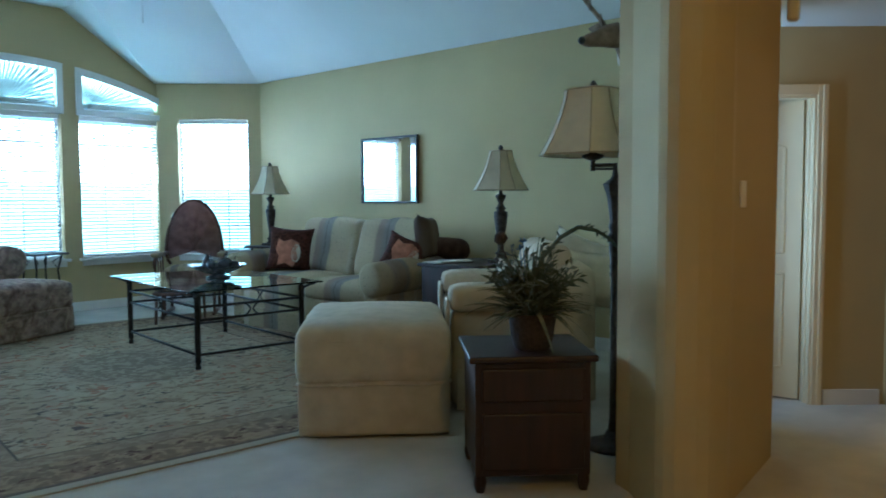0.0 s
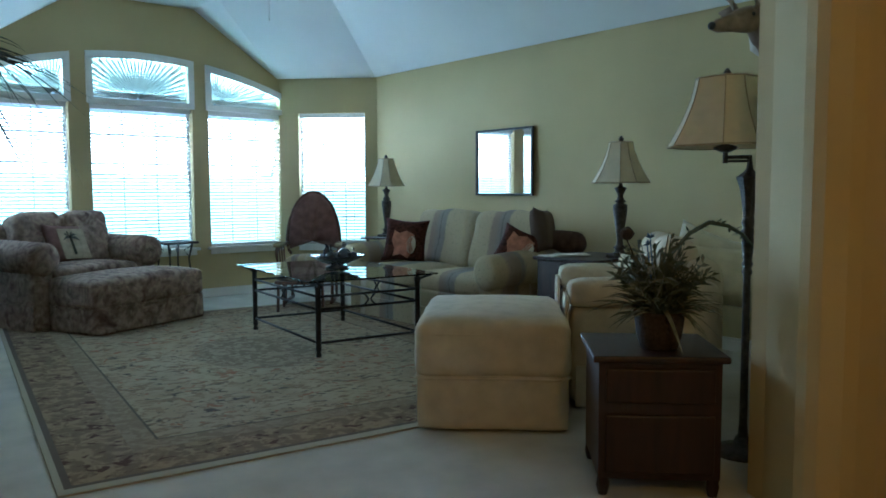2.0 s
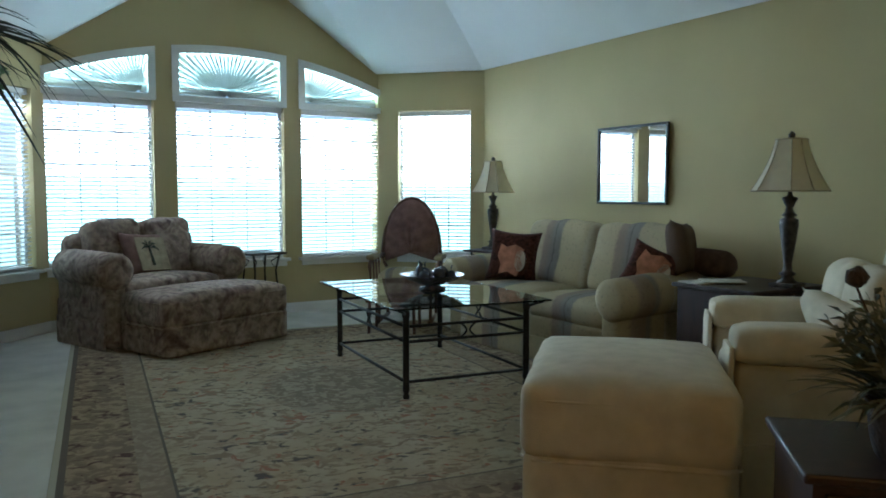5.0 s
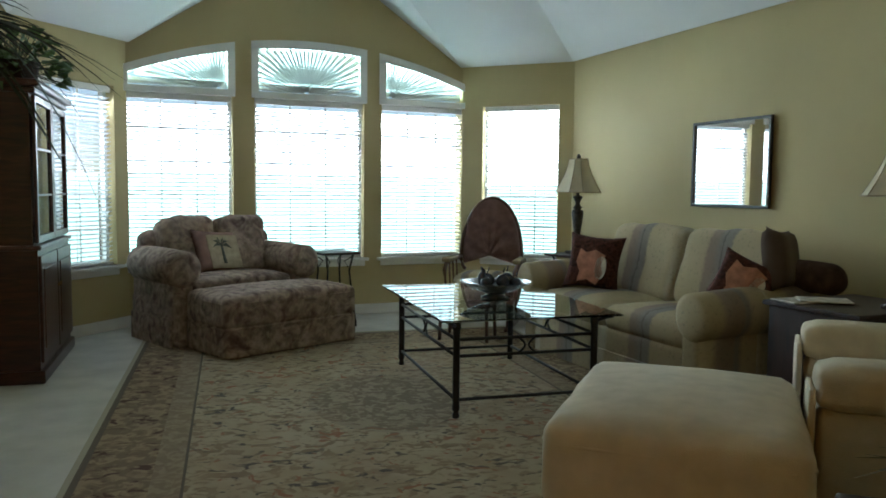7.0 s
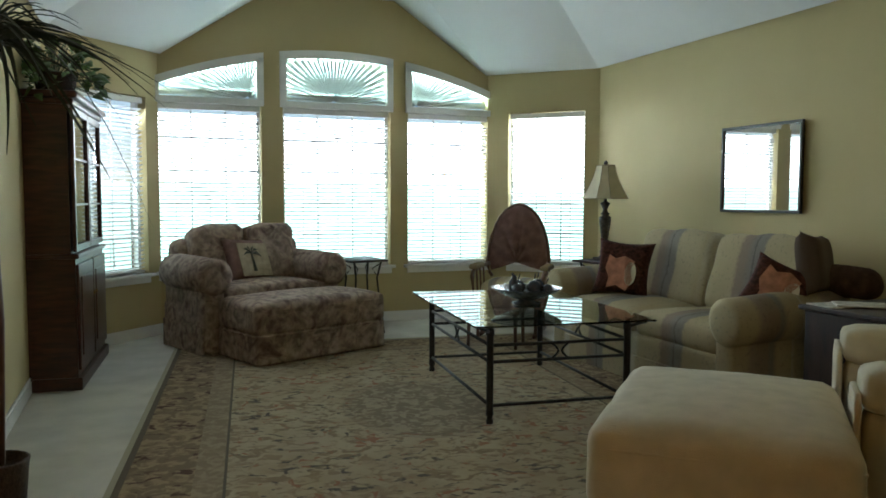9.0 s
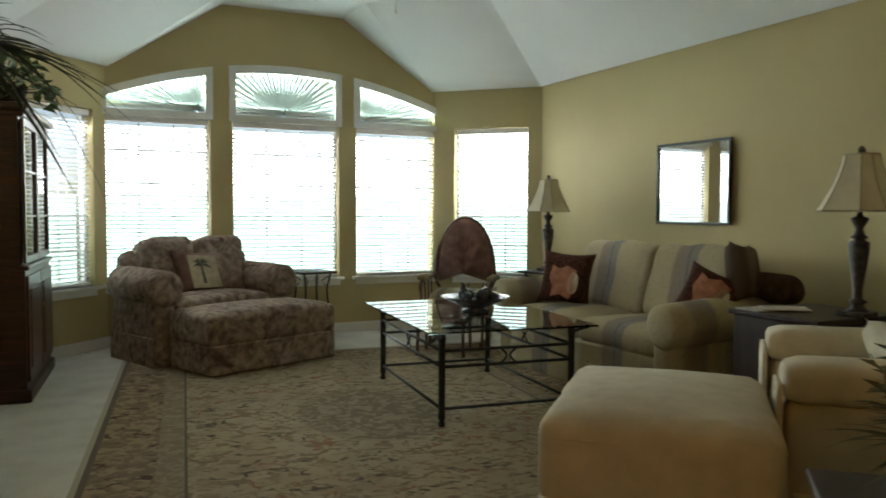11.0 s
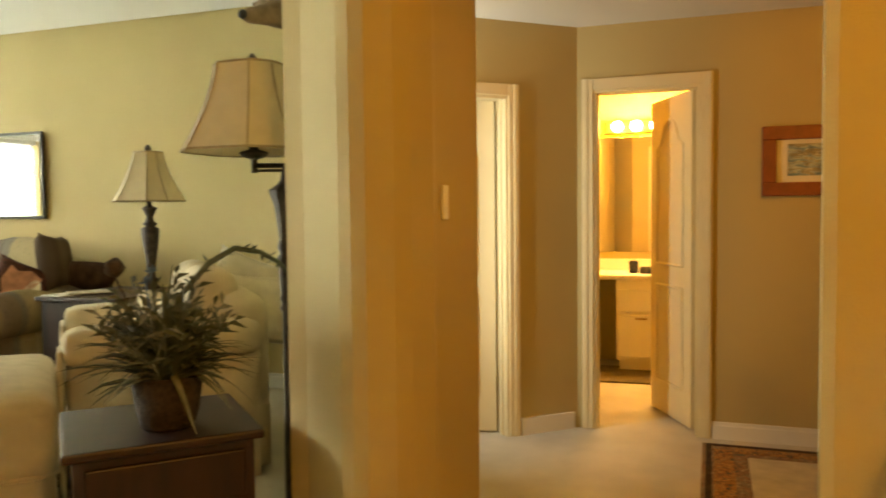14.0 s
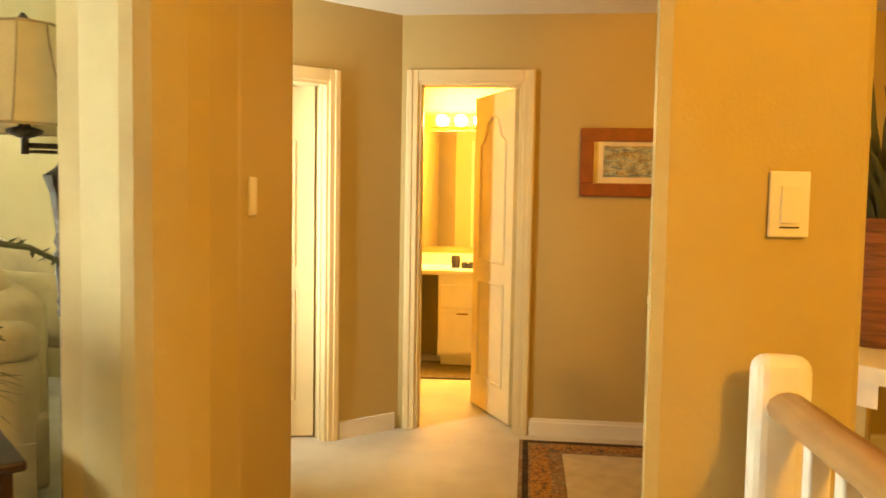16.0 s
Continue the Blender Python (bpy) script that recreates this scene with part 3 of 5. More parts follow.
# ---- windows ----
def window_unit(name, m, x0, x1, top, label, shade_at=None):
    """Window in its wall's own axes (x along the wall, y outwards), with sill, frame, glass and blind."""
    root = new(name)
    root.matrix_world = m
    setting(root, label, "window")
    w = x1 - x0
    xm = (x0 + x1) / 2
    part("window_sill", box(w + 0.10, 0.17, 0.035, xm, 0.035, SILL - 0.035, bevel=0.008), TRIM, root)
    part("window_apron", box(w + 0.02, 0.018, 0.06, xm, -0.009, SILL - 0.096, bevel=0.004), TRIM, root)
    head = 2.40 if shade_at is not None else top
    bm = box(0.035, 0.05, head - SILL, x0 + 0.018, 0.13, SILL)
    box(0.035, 0.05, head - SILL, x1 - 0.018, 0.13, SILL, bm=bm)
    box(w, 0.05, 0.04, xm, 0.13, SILL, bm=bm)
    for fx in (0.335, 0.665):
        box(0.016, 0.012, head - SILL - 0.06, x0 + w * fx, 0.152, SILL + 0.03, bm=bm)
    for fz in (0.2, 0.4, 0.6, 0.8):
        box(w - 0.07, 0.011, 0.016, xm, 0.152, SILL + (head - SILL) * fz, bm=bm)
    part("window_frame", bm, TRIM, root)
    p = part("pane", box(w - 0.06, 0.005, head - SILL - 0.05, xm, 0.145, SILL + 0.03), PANE, root)
    p.visible_shadow = False
    if shade_at is not None:
        bm = curtain(steps(x0 - 0.03, x1 + 0.03, 16), lambda x: arch(x) - 0.075, lambda x: arch(x) + 0.012, 0.05)
        for a in (x0 - 0.03, x1 - 0.045):
            curtain([a, a + 0.075], lambda x: 2.44, lambda x: arch(x) - 0.05, 0.046, bm)
        bm.transform(Matrix.Translation((0, -0.02, 0)))
        box(w + 0.06, 0.07, 0.07, xm, 0.012, 2.395, bevel=0.006, bm=bm)
        part("arched_casing", bm, TRIM, root)
        p = part("arched_pane", curtain(steps(x0, x1, 12), lambda x: 2.45, lambda x: arch(x) - 0.02, 0.004), PANE, root)
        p.location.y = 0.15
        p.visible_shadow = False
        # pleats that spread from a hub on the bar
        hub, zh = shade_at, 2.48
        bm = bmesh.new()
        N = 30

        def reach(a):
            c, s_ = math.cos(a), math.sin(a)
            r = 5.0
            if c > 0.01:
                r = min(r, (x1 - 0.04 - hub) / c)
            if c < -0.01:
                r = min(r, (x0 + 0.04 - hub) / c)
            for _ in range(60):
                if zh + r * s_ > arch(hub + r * c) - 0.06:
                    r *= 0.96
            return max(r, 0.05)

        for k in range(N):
            a, e = math.pi * (k + 0.5) / N, math.pi / N
            r = reach(a)
            prev = None
            for u, wd in ((0.02, 0.55), (0.30, 0.54), (0.48, 0.52), (0.72, 0.46), (1.0, 0.40)):
                rr = max(r * u, 0.02)
                row = [bm.verts.new((hub + rr * math.cos(a + q * e * wd), 0.085 + dy, zh + rr * math.sin(a + q * e * wd))) for q, dy in ((-1, 0.006), (0, -0.010), (1, 0.006))]
                if prev:
                    bm.faces.new((prev[0], prev[1], row[1], row[0]))
                    bm.faces.new((prev[1], prev[2], row[2], row[1]))
                prev = row
        part("sunburst_shade", bm, SUNB, root, "white pleated sunburst shade")
    # blind
    bl = thing("window_blind", m, "white horizontal slatted blind lowered, slats half open", "blind", "window blinds")
    part("headrail", box(w - 0.03, 0.055, 0.06, xm, 0.055, head - 0.065, bevel=0.005), TRIM, bl)
    part("bottom_rail", box(w - 0.04, 0.045, 0.02, xm, 0.055, SILL + 0.012, bevel=0.004), TRIM, bl)
    pitch = 0.043
    n = int((head - SILL - 0.12) / pitch)
    first = None
    for k in range(n):
        z = SILL + 0.055 + k * pitch
        mm = pose(xm, 0.055, z, -19, 0, 0)
        if first is None:
            first = part("slat", box(w - 0.04, 0.048, 0.0028, 0, 0, 0), SLAT, bl)
            first.matrix_local = mm
        else:
            shared("slat", first, bl, mm)
    for fx in (0.18, 0.5, 0.82):
        part("cord", box(0.006, 0.003, head - SILL - 0.09, x0 + w * fx, 0.028, SILL + 0.03), TRIM, bl)
    return root


NM = pose(0, WALL_Y, 0)
window_unit("window_1", NM, *OPEN[0], 2.4, "tall window with half arched top", OPEN[0][1] - 0.13)
window_unit("window_2", NM, *OPEN[1], 2.4, "tall window with shallow arched top", MID_X)
window_unit("window_3", NM, *OPEN[2], 2.4, "tall window with half arched top", OPEN[2][0] + 0.13)
window_unit("window_4", BAY_E, 0.26, 1.18, 2.42, "narrow window in the angled wall")
window_unit("window_5", BAY_W, 0.26, 1.18, 2.42, "narrow window in the angled wall")


# ---- living room things ----
def swing(cx, cy, rot):
    return pose(cx, cy, 0, 0, 0, rot)


# rug
rug = solid(box(3.6, 5.06, 0.012, bevel=0.004), "persian_rug", RUG)
rug.matrix_world = pose(2.70, 5.58, 0.0, 0, 0, -7)
tagged(rug, "muted beige and brown persian style rug on carpet", "rug")


def coffee_table():
    t = thing("coffee_table", pose(3.52, 5.74, 0, 0, 0, -6.6), "dark iron coffee table with a clear glass top", "coffee table")
    W, D, H = 0.94, 1.51, 0.635
    part("tabletop", box(W + 0.27, D + 0.27, 0.013, 0, 0, H, bevel=0.004), TOPGLASS, t, "clear bevelled glass top")
    leg = None
    for sx in (-1, 1):
        for sy in (-1, 1):
            bm = lathe([(0.010, 0.0), (0.022, 0.012), (0.024, 0.03), (0.016, 0.05), (0.026, 0.07), (0.023, 0.10), (0.023, H - 0.07), (0.028, H - 0.06), (0.028, H - 0.03), (0.018, H - 0.02), (0.018, H)], 10, sx * W / 2, sy * D / 2)
            loft([(sx * W / 2, sy * D / 2, H - 0.05), (sx * (W / 2 + 0.05), sy * (D / 2 + 0.05), H - 0.02), (sx * (W / 2 + 0.09), sy * (D / 2 + 0.09), H - 0.006)], [0.012, 0.011, 0.008], 8, bm)
            part("leg", bm, IRON, t, smooth=True)
    for z, r in ((0.125, 0.011), (0.40, 0.011), (0.505, 0.011)):
        for s in (-1, 1):
            part("rail", loft([(-W / 2, s * D / 2, z), (W / 2, s * D / 2, z)], r, 8), IRON, t, smooth=True)
            part("rail", loft([(s * W / 2, -D / 2, z), (s * W / 2, D / 2, z)], r, 8), IRON, t, smooth=True)
    for s in (-1, 1):
        for k in (-1, 1):
            pts = [(k * (0.012 + 0.05 * abs(u) ** 1.6), s * D / 2, 0.4525 + 0.052 * u) for u in steps(-1, 1, 8)]
            part("scroll", loft(pts, 0.008, 6), IRON, t, smooth=True)
            pts = [(s * W / 2, k * (0.012 + 0.05 * abs(u) ** 1.6), 0.4525 + 0.052 * u) for u in steps(-1, 1, 8)]
            part("scroll", loft(pts, 0.008, 6), IRON, t, smooth=True)
    return t


coffee_table()


def fruit_bowl(x, y, z):
    b = thing("decorative_bowl", pose(x, y, z), "wide dark bowl on a foot, filled with dark spheres", "bowl")
    part("bowl", lathe([(0.10, 0.0), (0.11, 0.012), (0.05, 0.03), (0.12, 0.05), (0.20, 0.085), (0.255, 0.118), (0.262, 0.122), (0.25, 0.122), (0.19, 0.095), (0.10, 0.065), (0.01, 0.06)], 32), CERAMIC, b, smooth=True)
    for k, (dx, dy, r) in enumerate(((0.10, 0.02, 0.055), (-0.02, 0.09, 0.05), (0.03, -0.06, 0.055), (-0.09, -0.03, 0.045), (0.13, -0.07, 0.04))):
        bm = bmesh.new()
        bmesh.ops.create_uvsphere(bm, u_segments=14, v_segments=9, radius=r)
        bm.transform(Matrix.Translation((dx, dy, 0.075 + r * 0.9)))
        loft([(dx, dy, 0.09 + r * 1.8), (dx + 0.01, dy, 0.09 + r * 2.5)], 0.005, 5, bm)
        part("sphere", bm, CERAMIC, b, smooth=True)
    bm = loft([(-0.10, 0.03, 0.09), (-0.10, 0.03, 0.16), (-0.085, 0.03, 0.20), (-0.105, 0.03, 0.225)], [0.022, 0.03, 0.018, 0.008], 8)
    part("figurine", bm, CERAMIC, b, smooth=True)


fruit_bowl(3.57, 5.72, 0.649)


def table_lamp(x, y, z, label):
    l = thing("table_lamp", pose(x, y, z, 0, 0, 8), label, "table lamp", "pair of lamps by the sofa")
    part("base", box(0.17, 0.17, 0.03, bevel=0.01), BRONZE, l)
    prof = [(0.07, 0.03), (0.045, 0.05), (0.035, 0.075), (0.055, 0.09), (0.03, 0.11), (0.025, 0.16), (0.045, 0.30), (0.060, 0.42), (0.058, 0.46), (0.03, 0.475), (0.05, 0.49), (0.03, 0.51), (0.022, 0.54), (0.034, 0.57), (0.05, 0.60), (0.045, 0.61), (0.018, 0.62), (0.012, 0.66), (0.012, 0.70)]
    part("stem", lathe([(r, h * 0.95) for r, h in prof], 14), BRONZE, l, "carved dark bronze stem", smooth=True)
    shade(l, 0.62, 0.33, 0.235, 0.095)
    part("finial", lathe([(0.008, 0.95), (0.02, 0.965), (0.022, 0.98), (0.008, 1.0)], 10), BRONZE, l, smooth=True)
    return l


def shade(parent, z, h, r0, r1, mat=None):
    """Bell shade, square with cut corners: flared panels, inner lining, braid along edges."""
    seg = 8
    ang = [radians(a) for a in (-28, 28, 62, 118, 152, 208, 242, 298)]
    n = 7

    def ring(u, off=0.0):
        r = r1 + (r0 - r1) * ((1 - u) ** 1.7 * 0.75 + (1 - u) * 0.25) + off
        return [(r * math.cos(a), r * math.sin(a), z + h * u) for a in ang]

    bm = bmesh.new()
    for off in (0.0, -0.004):
        rows = [[bm.verts.new(p) for p in ring(u, off)] for u in steps(0, 1, n)]
        for a, b in zip(rows, rows[1:]):
            for k in range(seg):
                bm.faces.new((a[k], a[(k + 1) % seg], b[(k + 1) % seg], b[k]))
    sh = part("shade", bm, SHADE, parent, "cream cloth bell shade with cut corners")
    bm = bmesh.new()
    for k in range(seg):
        loft([ring(u, 0.001)[k] for u in steps(0, 1, n)], 0.0035, 5, bm)
    for u in (0.0, 1.0):
        p = ring(u, 0.001)
        for k in range(seg):
            loft([p[k], p[(k + 1) % seg]], 0.005, 5, bm)
    piping = part("piping", bm, SHADE_TRIM, sh)
    return sh


table_lamp(5.30, 7.36, 0.80, "tall bronze lamp with cream shade on small table")
table_lamp(4.99, 3.60, 0.80, "tall bronze lamp with cream shade between sofa and armchair")


def floor_lamp():
    l = thing("floor_lamp", pose(3.47, 1.645, 0.0), "dark bronze swing-arm floor lamp with cream bell shade", "floor lamp")
    part("base", lathe([(0.15, 0.0), (0.15, 0.02), (0.11, 0.035), (0.05, 0.05), (0.035, 0.09)], 24), BRONZE, l, smooth=True)
    part("pole", lathe([(0.028, 0.08), (0.020, 0.16), (0.019, 0.55), (0.018, 0.92), (0.027, 0.94), (0.019, 0.96), (0.028, 0.98), (0.021, 1.0), (0.026, 1.04), (0.030, 1.09), (0.027, 1.13), (0.037, 1.145), (0.024, 1.165), (0.034, 1.19), (0.026, 1.22)], 12), BRONZE, l, smooth=True)
    part("capital", lathe([(0.026, 1.21), (0.032, 1.27), (0.045, 1.36), (0.062, 1.405), (0.066, 1.42), (0.05, 1.43), (0.03, 1.445), (0.018, 1.46), (0.012, 1.50)], 8), BRONZE, l, "leaf-carved bronze capital")
    ex, ey = -0.06, 0.10
    bm = loft([(0, 0, 1.465), (0, 0, 1.53)], 0.011, 8)
    loft([(0, 0, 1.52), (ex * 0.9, ey * 0.9, 1.52)], 0.010, 8, bm)
    loft([(0, 0, 1.50), (ex * 0.9, ey * 0.9, 1.50)], 0.006, 8, bm)
    loft([(ex, ey, 1.49), (ex, ey, 1.60)], 0.013, 8, bm)
    part("swing_arm", bm, BRONZE, l, smooth=True)
    bm = lathe([(0.02, 1.545), (0.055, 1.56), (0.06, 1.572), (0.02, 1.585), (0.018, 1.63)], 14, ex, ey)
    part("socket_cup", bm, BRONZE, l, smooth=True)
    s = shade(l, 1.575, 0.34, 0.285, 0.150)
    s.location = (ex, ey, 0)
    part("finial", lathe([(0.008, 1.915), (0.018, 1.93), (0.02, 1.945), (0.006, 1.965)], 10, ex, ey), BRONZE, l, smooth=True)
    part("harp", loft([(ex, ey, 1.62), (ex + 0.05, ey, 1.75), (ex, ey, 1.92)], 0.004, 6), BRONZE, l)


floor_lamp()


def sofa():
    s = thing("sofa", pose(4.95, 5.75, 0, 0, 0, 0), "sand and taupe striped two-seat sofa with rolled arms", "sofa")
    # front faces -x; length along y
    L_ = 2.42
    part("base", soft_box(0.92, L_ - 0.1, 0.36, 0.0, 0, 0.03, 0.03, 0, 7), SOFA_CLOTH, s, smooth=True)
    part("skirt", box(0.02, L_ - 0.5, 0.20, -0.47, 0, 0.015, bevel=0.006), SOFA_CLOTH, s)
    for k in (-1, 1):
        bm = soft_box(0.98, 0.20, 0.52, 0.0, k * (L_ / 2 - 0.14), 0.03, 0.06, 0, 7)
        part("arm_panel", bm, SOFA_ARM, s, smooth=True)
        bm = loft([(-0.52, k * (L_ / 2 - 0.11), 0.62), (-0.50, k * (L_ / 2 - 0.11), 0.62), (0.0, k * (L_ / 2 - 0.11), 0.645), (0.42, k * (L_ / 2 - 0.11), 0.66), (0.44, k * (L_ / 2 - 0.11), 0.66)], [0.11, 0.16, 0.165, 0.165, 0.10], 18)
        part("arm_roll", bm, SOFA_ARM, s, smooth=True)
        part("seat_cushion", soft_box(0.76, 0.97, 0.20, -0.08, k * 0.485 - 0.03, 0.36, 0.075, 0.04, 9, lumps=0.012), SOFA_CLOTH, s, smooth=True)
        m = pose(0.26, k * 0.485 - 0.07, 0.51, 0, 14, 0)
        part("back_cushion", soft_box(0.25, 0.96, 0.64, 0, 0, 0, 0.09, 0.02, 11, m=m, lumps=0.03), SOFA_CLOTH, s, smooth=True)
    part("back", soft_box(0.26, L_ - 0.1, 0.66, 0.38, 0, 0.25, 0.10, 0, 8), SOFA_CLOTH, s, smooth=True)
    return s


sofa()


def throw_pillow(x, y, z, m, w, h, mat, label, motif=None):
    p = thing("throw_pillow", pose(x, y, z) @ m, label, "pillow")
    part("cover", cushion(w, h, 0.17, Matrix()), mat, p, smooth=True)
    if motif:
        for n, poly, c in motif:
            bm = bmesh.new()
            bm.faces.new([bm.verts.new((a, 0, b)) for a, b in poly])
            r = bmesh.ops.extrude_face_region(bm, geom=bm.faces[:])
            for v in r["geom"]:
                if isinstance(v, bmesh.types.BMVert):
                    v.co.y += 0.006
            o = part(n, bm, c, p)
            o.location = (0, -0.088, 0)
    return p


def oval(cx, cz, rx, rz, n=18):
    return [(cx + rx * math.cos(2 * math.pi * k / n), cz + rz * math.sin(2 * math.pi * k / n)) for k in range(n)]


SHELL = [("applique", [(-0.10, 0.05), (-0.02, 0.08), (0.07, 0.04), (0.12, 0.14), (0.09, 0.22), (0.12, 0.30), (0.03, 0.34), (-0.05, 0.31), (-0.11, 0.34), (-0.13, 0.22), (-0.09, 0.14)], PEACH), ("applique_oval", [(a, b) for a, b in oval(0.09, 0.19, 0.05, 0.10)], CREAM_PILLOW)]
throw_pillow(4.80, 6.36, 0.58, pose(0, 0, 0, -14, 4, -52), 0.50, 0.49, RUST, "rust tapestry pillow with peach shell on striped sofa", SHELL)
throw_pillow(4.84, 4.74, 0.62, pose(0, 0, 0, -24, 22, -55), 0.44, 0.42, RUST, "rust tapestry pillow with peach shell on striped sofa", SHELL)
throw_pillow(5.20, 4.62, 0.76, pose(0, 0, 0, -10, 6, 22), 0.40, 0.44, DARK_CLOTH, "dark taupe pillow leaning at the sofa arm")


bol = solid(soft_box(0.20, 0.42, 0.22, 0, 0, 0, 0.10, 0.0, 8, lumps=0.02), "bolster_pillow", material("brown_fur_cloth", (0.09, 0.055, 0.04), 1.0, 0, 12, 0.4, 0.9, 90, spec=0.05), smooth=True)
bol.matrix_world = pose(5.36, 4.52, 0.76, 0, 0, 15)
tagged(bol, "dark brown furry bolster pillow on the sofa arm", "pillow")


def upholstered_chair(name, m, label, cloth, W, D, seat_z, arm_z, back_z, group="", boxy=False):
    """Big rolled-arm armchair with a skirt; front faces -y."""
    c = thing(name, m, label, "armchair", group)
    aw = 0.24
    part("base", soft_box(W - 0.06, D - 0.06, seat_z - 0.16, 0, 0, 0.03, 0.04, 0, 7), cloth, c, smooth=True)
    for s in (-1, 1):
        bm = soft_box(aw - 0.03, D - 0.10, arm_z - 0.16, s * (W / 2 - aw / 2), -0.02, 0.02, 0.07, 0, 7)
        part("arm_panel", bm, cloth, c, smooth=True)
        x = s * (W / 2 - aw / 2 + 0.01)
        bm = loft([(x, -D / 2 - 0.01, arm_z - 0.12), (x, -D / 2 + 0.02, arm_z - 0.12), (x, 0, arm_z - 0.115), (x, D / 2 - 0.16, arm_z - 0.11), (x, D / 2 - 0.12, arm_z - 0.11)], [0.115, 0.165, 0.17, 0.17, 0.11], 20)
        if boxy:
            bm.free()
            bm = soft_box(aw + 0.03, D - 0.10, 0.17, x, -0.03, arm_z - 0.17, 0.055, 0.012, 9, lumps=0.016)
            part("arm_drape", soft_box(aw + 0.015, 0.03, arm_z - 0.12, x, -D / 2 + 0.005, 0.03, 0.014, 0, 8, lumps=0.012), cloth, c, smooth=True)
        part("arm_roll" if not boxy else "arm_cap", bm, cloth, c, smooth=True)
    part("skirt", box(W - 0.10, 0.018, 0.24, 0, -D / 2 + 0.015, 0.012, bevel=0.005), cloth, c)
    for s in (-1, 1):
        part("side_skirt", box(0.018, D - 0.16, 0.26, s * (W / 2 - 0.005), -0.02, 0.012, bevel=0.005), cloth, c)
    part("seat_cushion", soft_box(W - 2 * aw + 0.03, D - 0.30, 0.20, 0, -0.10, seat_z - 0.16, 0.07, 0.045, 9, lumps=0.012), cloth, c, smooth=True)
    part("back", soft_box(W - 0.12, 0.26, back_z - 0.20, 0, D / 2 - 0.15, 0.10, 0.11, 0.02, 9), cloth, c, smooth=True)
    n = 2 if W > 1.15 else 1
    bw = (W - 2 * aw + 0.12) / n
    for k in range(n):
        mm = pose((k - (n - 1) / 2) * bw, D / 2 - 0.36, seat_z, -12, 0, 0)
        part("back_cushion", soft_box(bw, 0.26, back_z - seat_z + 0.02, 0, 0, 0, 0.085, 0.02, 11, m=mm, lumps=0.03), cloth, c, smooth=True)
    return c


def skirted_ottoman(m, label, cloth, W, D, H):
    """Ottoman with a piped cushion top over a straight skirt."""
    o = thing("ottoman", m, label, "ottoman")
    part("cushion", soft_box(W, D, H * 0.52, 0, 0, H * 0.46, 0.07, 0.045, 10, lumps=0.008), cloth, o, smooth=True)
    part("skirt", soft_box(W - 0.02, D - 0.02, H * 0.50, 0, 0, 0.012, 0.03, 0, 8, lumps=0.006), cloth, o, smooth=True)
    a, b = W / 2 - 0.005, D / 2 - 0.005
    for z in (H * 0.475, H * 0.86):
        c_ = 0.06
        ring = [(-a, -b + c_), (-a + c_, -b), (a - c_, -b), (a, -b + c_), (a, b - c_), (a - c_, b), (-a + c_, b), (-a, b - c_), (-a, -b + c_)]
        part("piping", loft([(*q, z) for q in ring], 0.007, 6), cloth, o, smooth=True)
    return o


# cream armchair and its ottoman
skirted_ottoman(pose(3.075, 3.10, 0, 0, 0, -43.5), "cream chenille ottoman with skirt at the rug edge", CREAM, 0.88, 1.09, 0.65)
upholstered_chair("cream_armchair", pose(4.16, 2.84, 0, 0, 0, -135), "large cream armchair with skirt and loose pillows", CREAM, 1.18, 1.0, 0.52, 0.80, 1.02, boxy=True)
throw_pillow(4.35, 2.40, 0.60, pose(0, 0, 0, -20, 6, -50), 0.56, 0.42, CREAM_PILLOW, "ivory throw pillow in the cream armchair")
throw_pillow(4.50, 2.62, 0.68, pose(0, 0, 0, -22, 20, -70), 0.50, 0.44, CREAM_PILLOW, "ivory throw pillow propped in the cream armchair")
throw_pillow(4.02, 2.55, 0.58, pose(0, 0, 0, -30, -8, 62), 0.44, 0.40, CREAM_PILLOW, "ivory throw pillow in the cream armchair")

# floral chaise: wide chair with its ottoman pushed against it
CH = 23.0
f = Vector((0.391, -0.920))
o0 = Vector((2.465, 7.39))
c1 = o0 - f * 0.36
skirted_ottoman(pose(c1.x, c1.y, 0, 0, 0, CH), "faded floral ottoman pushed against the matching chair", FLORAL, 1.38, 0.72, 0.55)
c2 = o0 - f * (0.72 + 0.46) - Vector((0.920, 0.391)) * 0.04
upholstered_chair("floral_armchair", pose(c2.x, c2.y, 0, 0, 0, CH), "wide faded floral armchair with rolled arms and skirt", FLORAL, 1.50, 0.96, 0.56, 0.83, 1.12)
PALM_MOTIF = [("panel", [(-0.15, 0.03), (0.20, 0.03), (0.20, 0.37), (-0.15, 0.37)], PANEL),
              ("palm_trunk", [(-0.012, 0.08), (0.02, 0.08), (0.008, 0.27), (-0.008, 0.27)], PALMLEAF),
              *[("palm_frond", [(0.0, 0.262), (0.5 * dx - 0.2 * dz, 0.27 + 0.5 * dz + abs(dx) * 0.32), (dx, 0.27 + dz), (0.5 * dx, 0.268 + 0.5 * dz + abs(dx) * 0.08)], PALMLEAF) for dx, dz in ((-0.11, -0.03), (-0.085, 0.04), (-0.03, 0.075), (0.04, 0.07), (0.09, 0.035), (0.11, -0.035))]]
p3 = c2 + f * 0.05 - Vector((0.920, 0.391)) * 0.14
pp = throw_pillow(p3.x + 0.09, p3.y, 0.60, pose(0, 0, 0, -24, 3, CH + 8), 0.50, 0.46, MAUVE, "pink pillow with palm tree panel on floral chair", PALM_MOTIF)
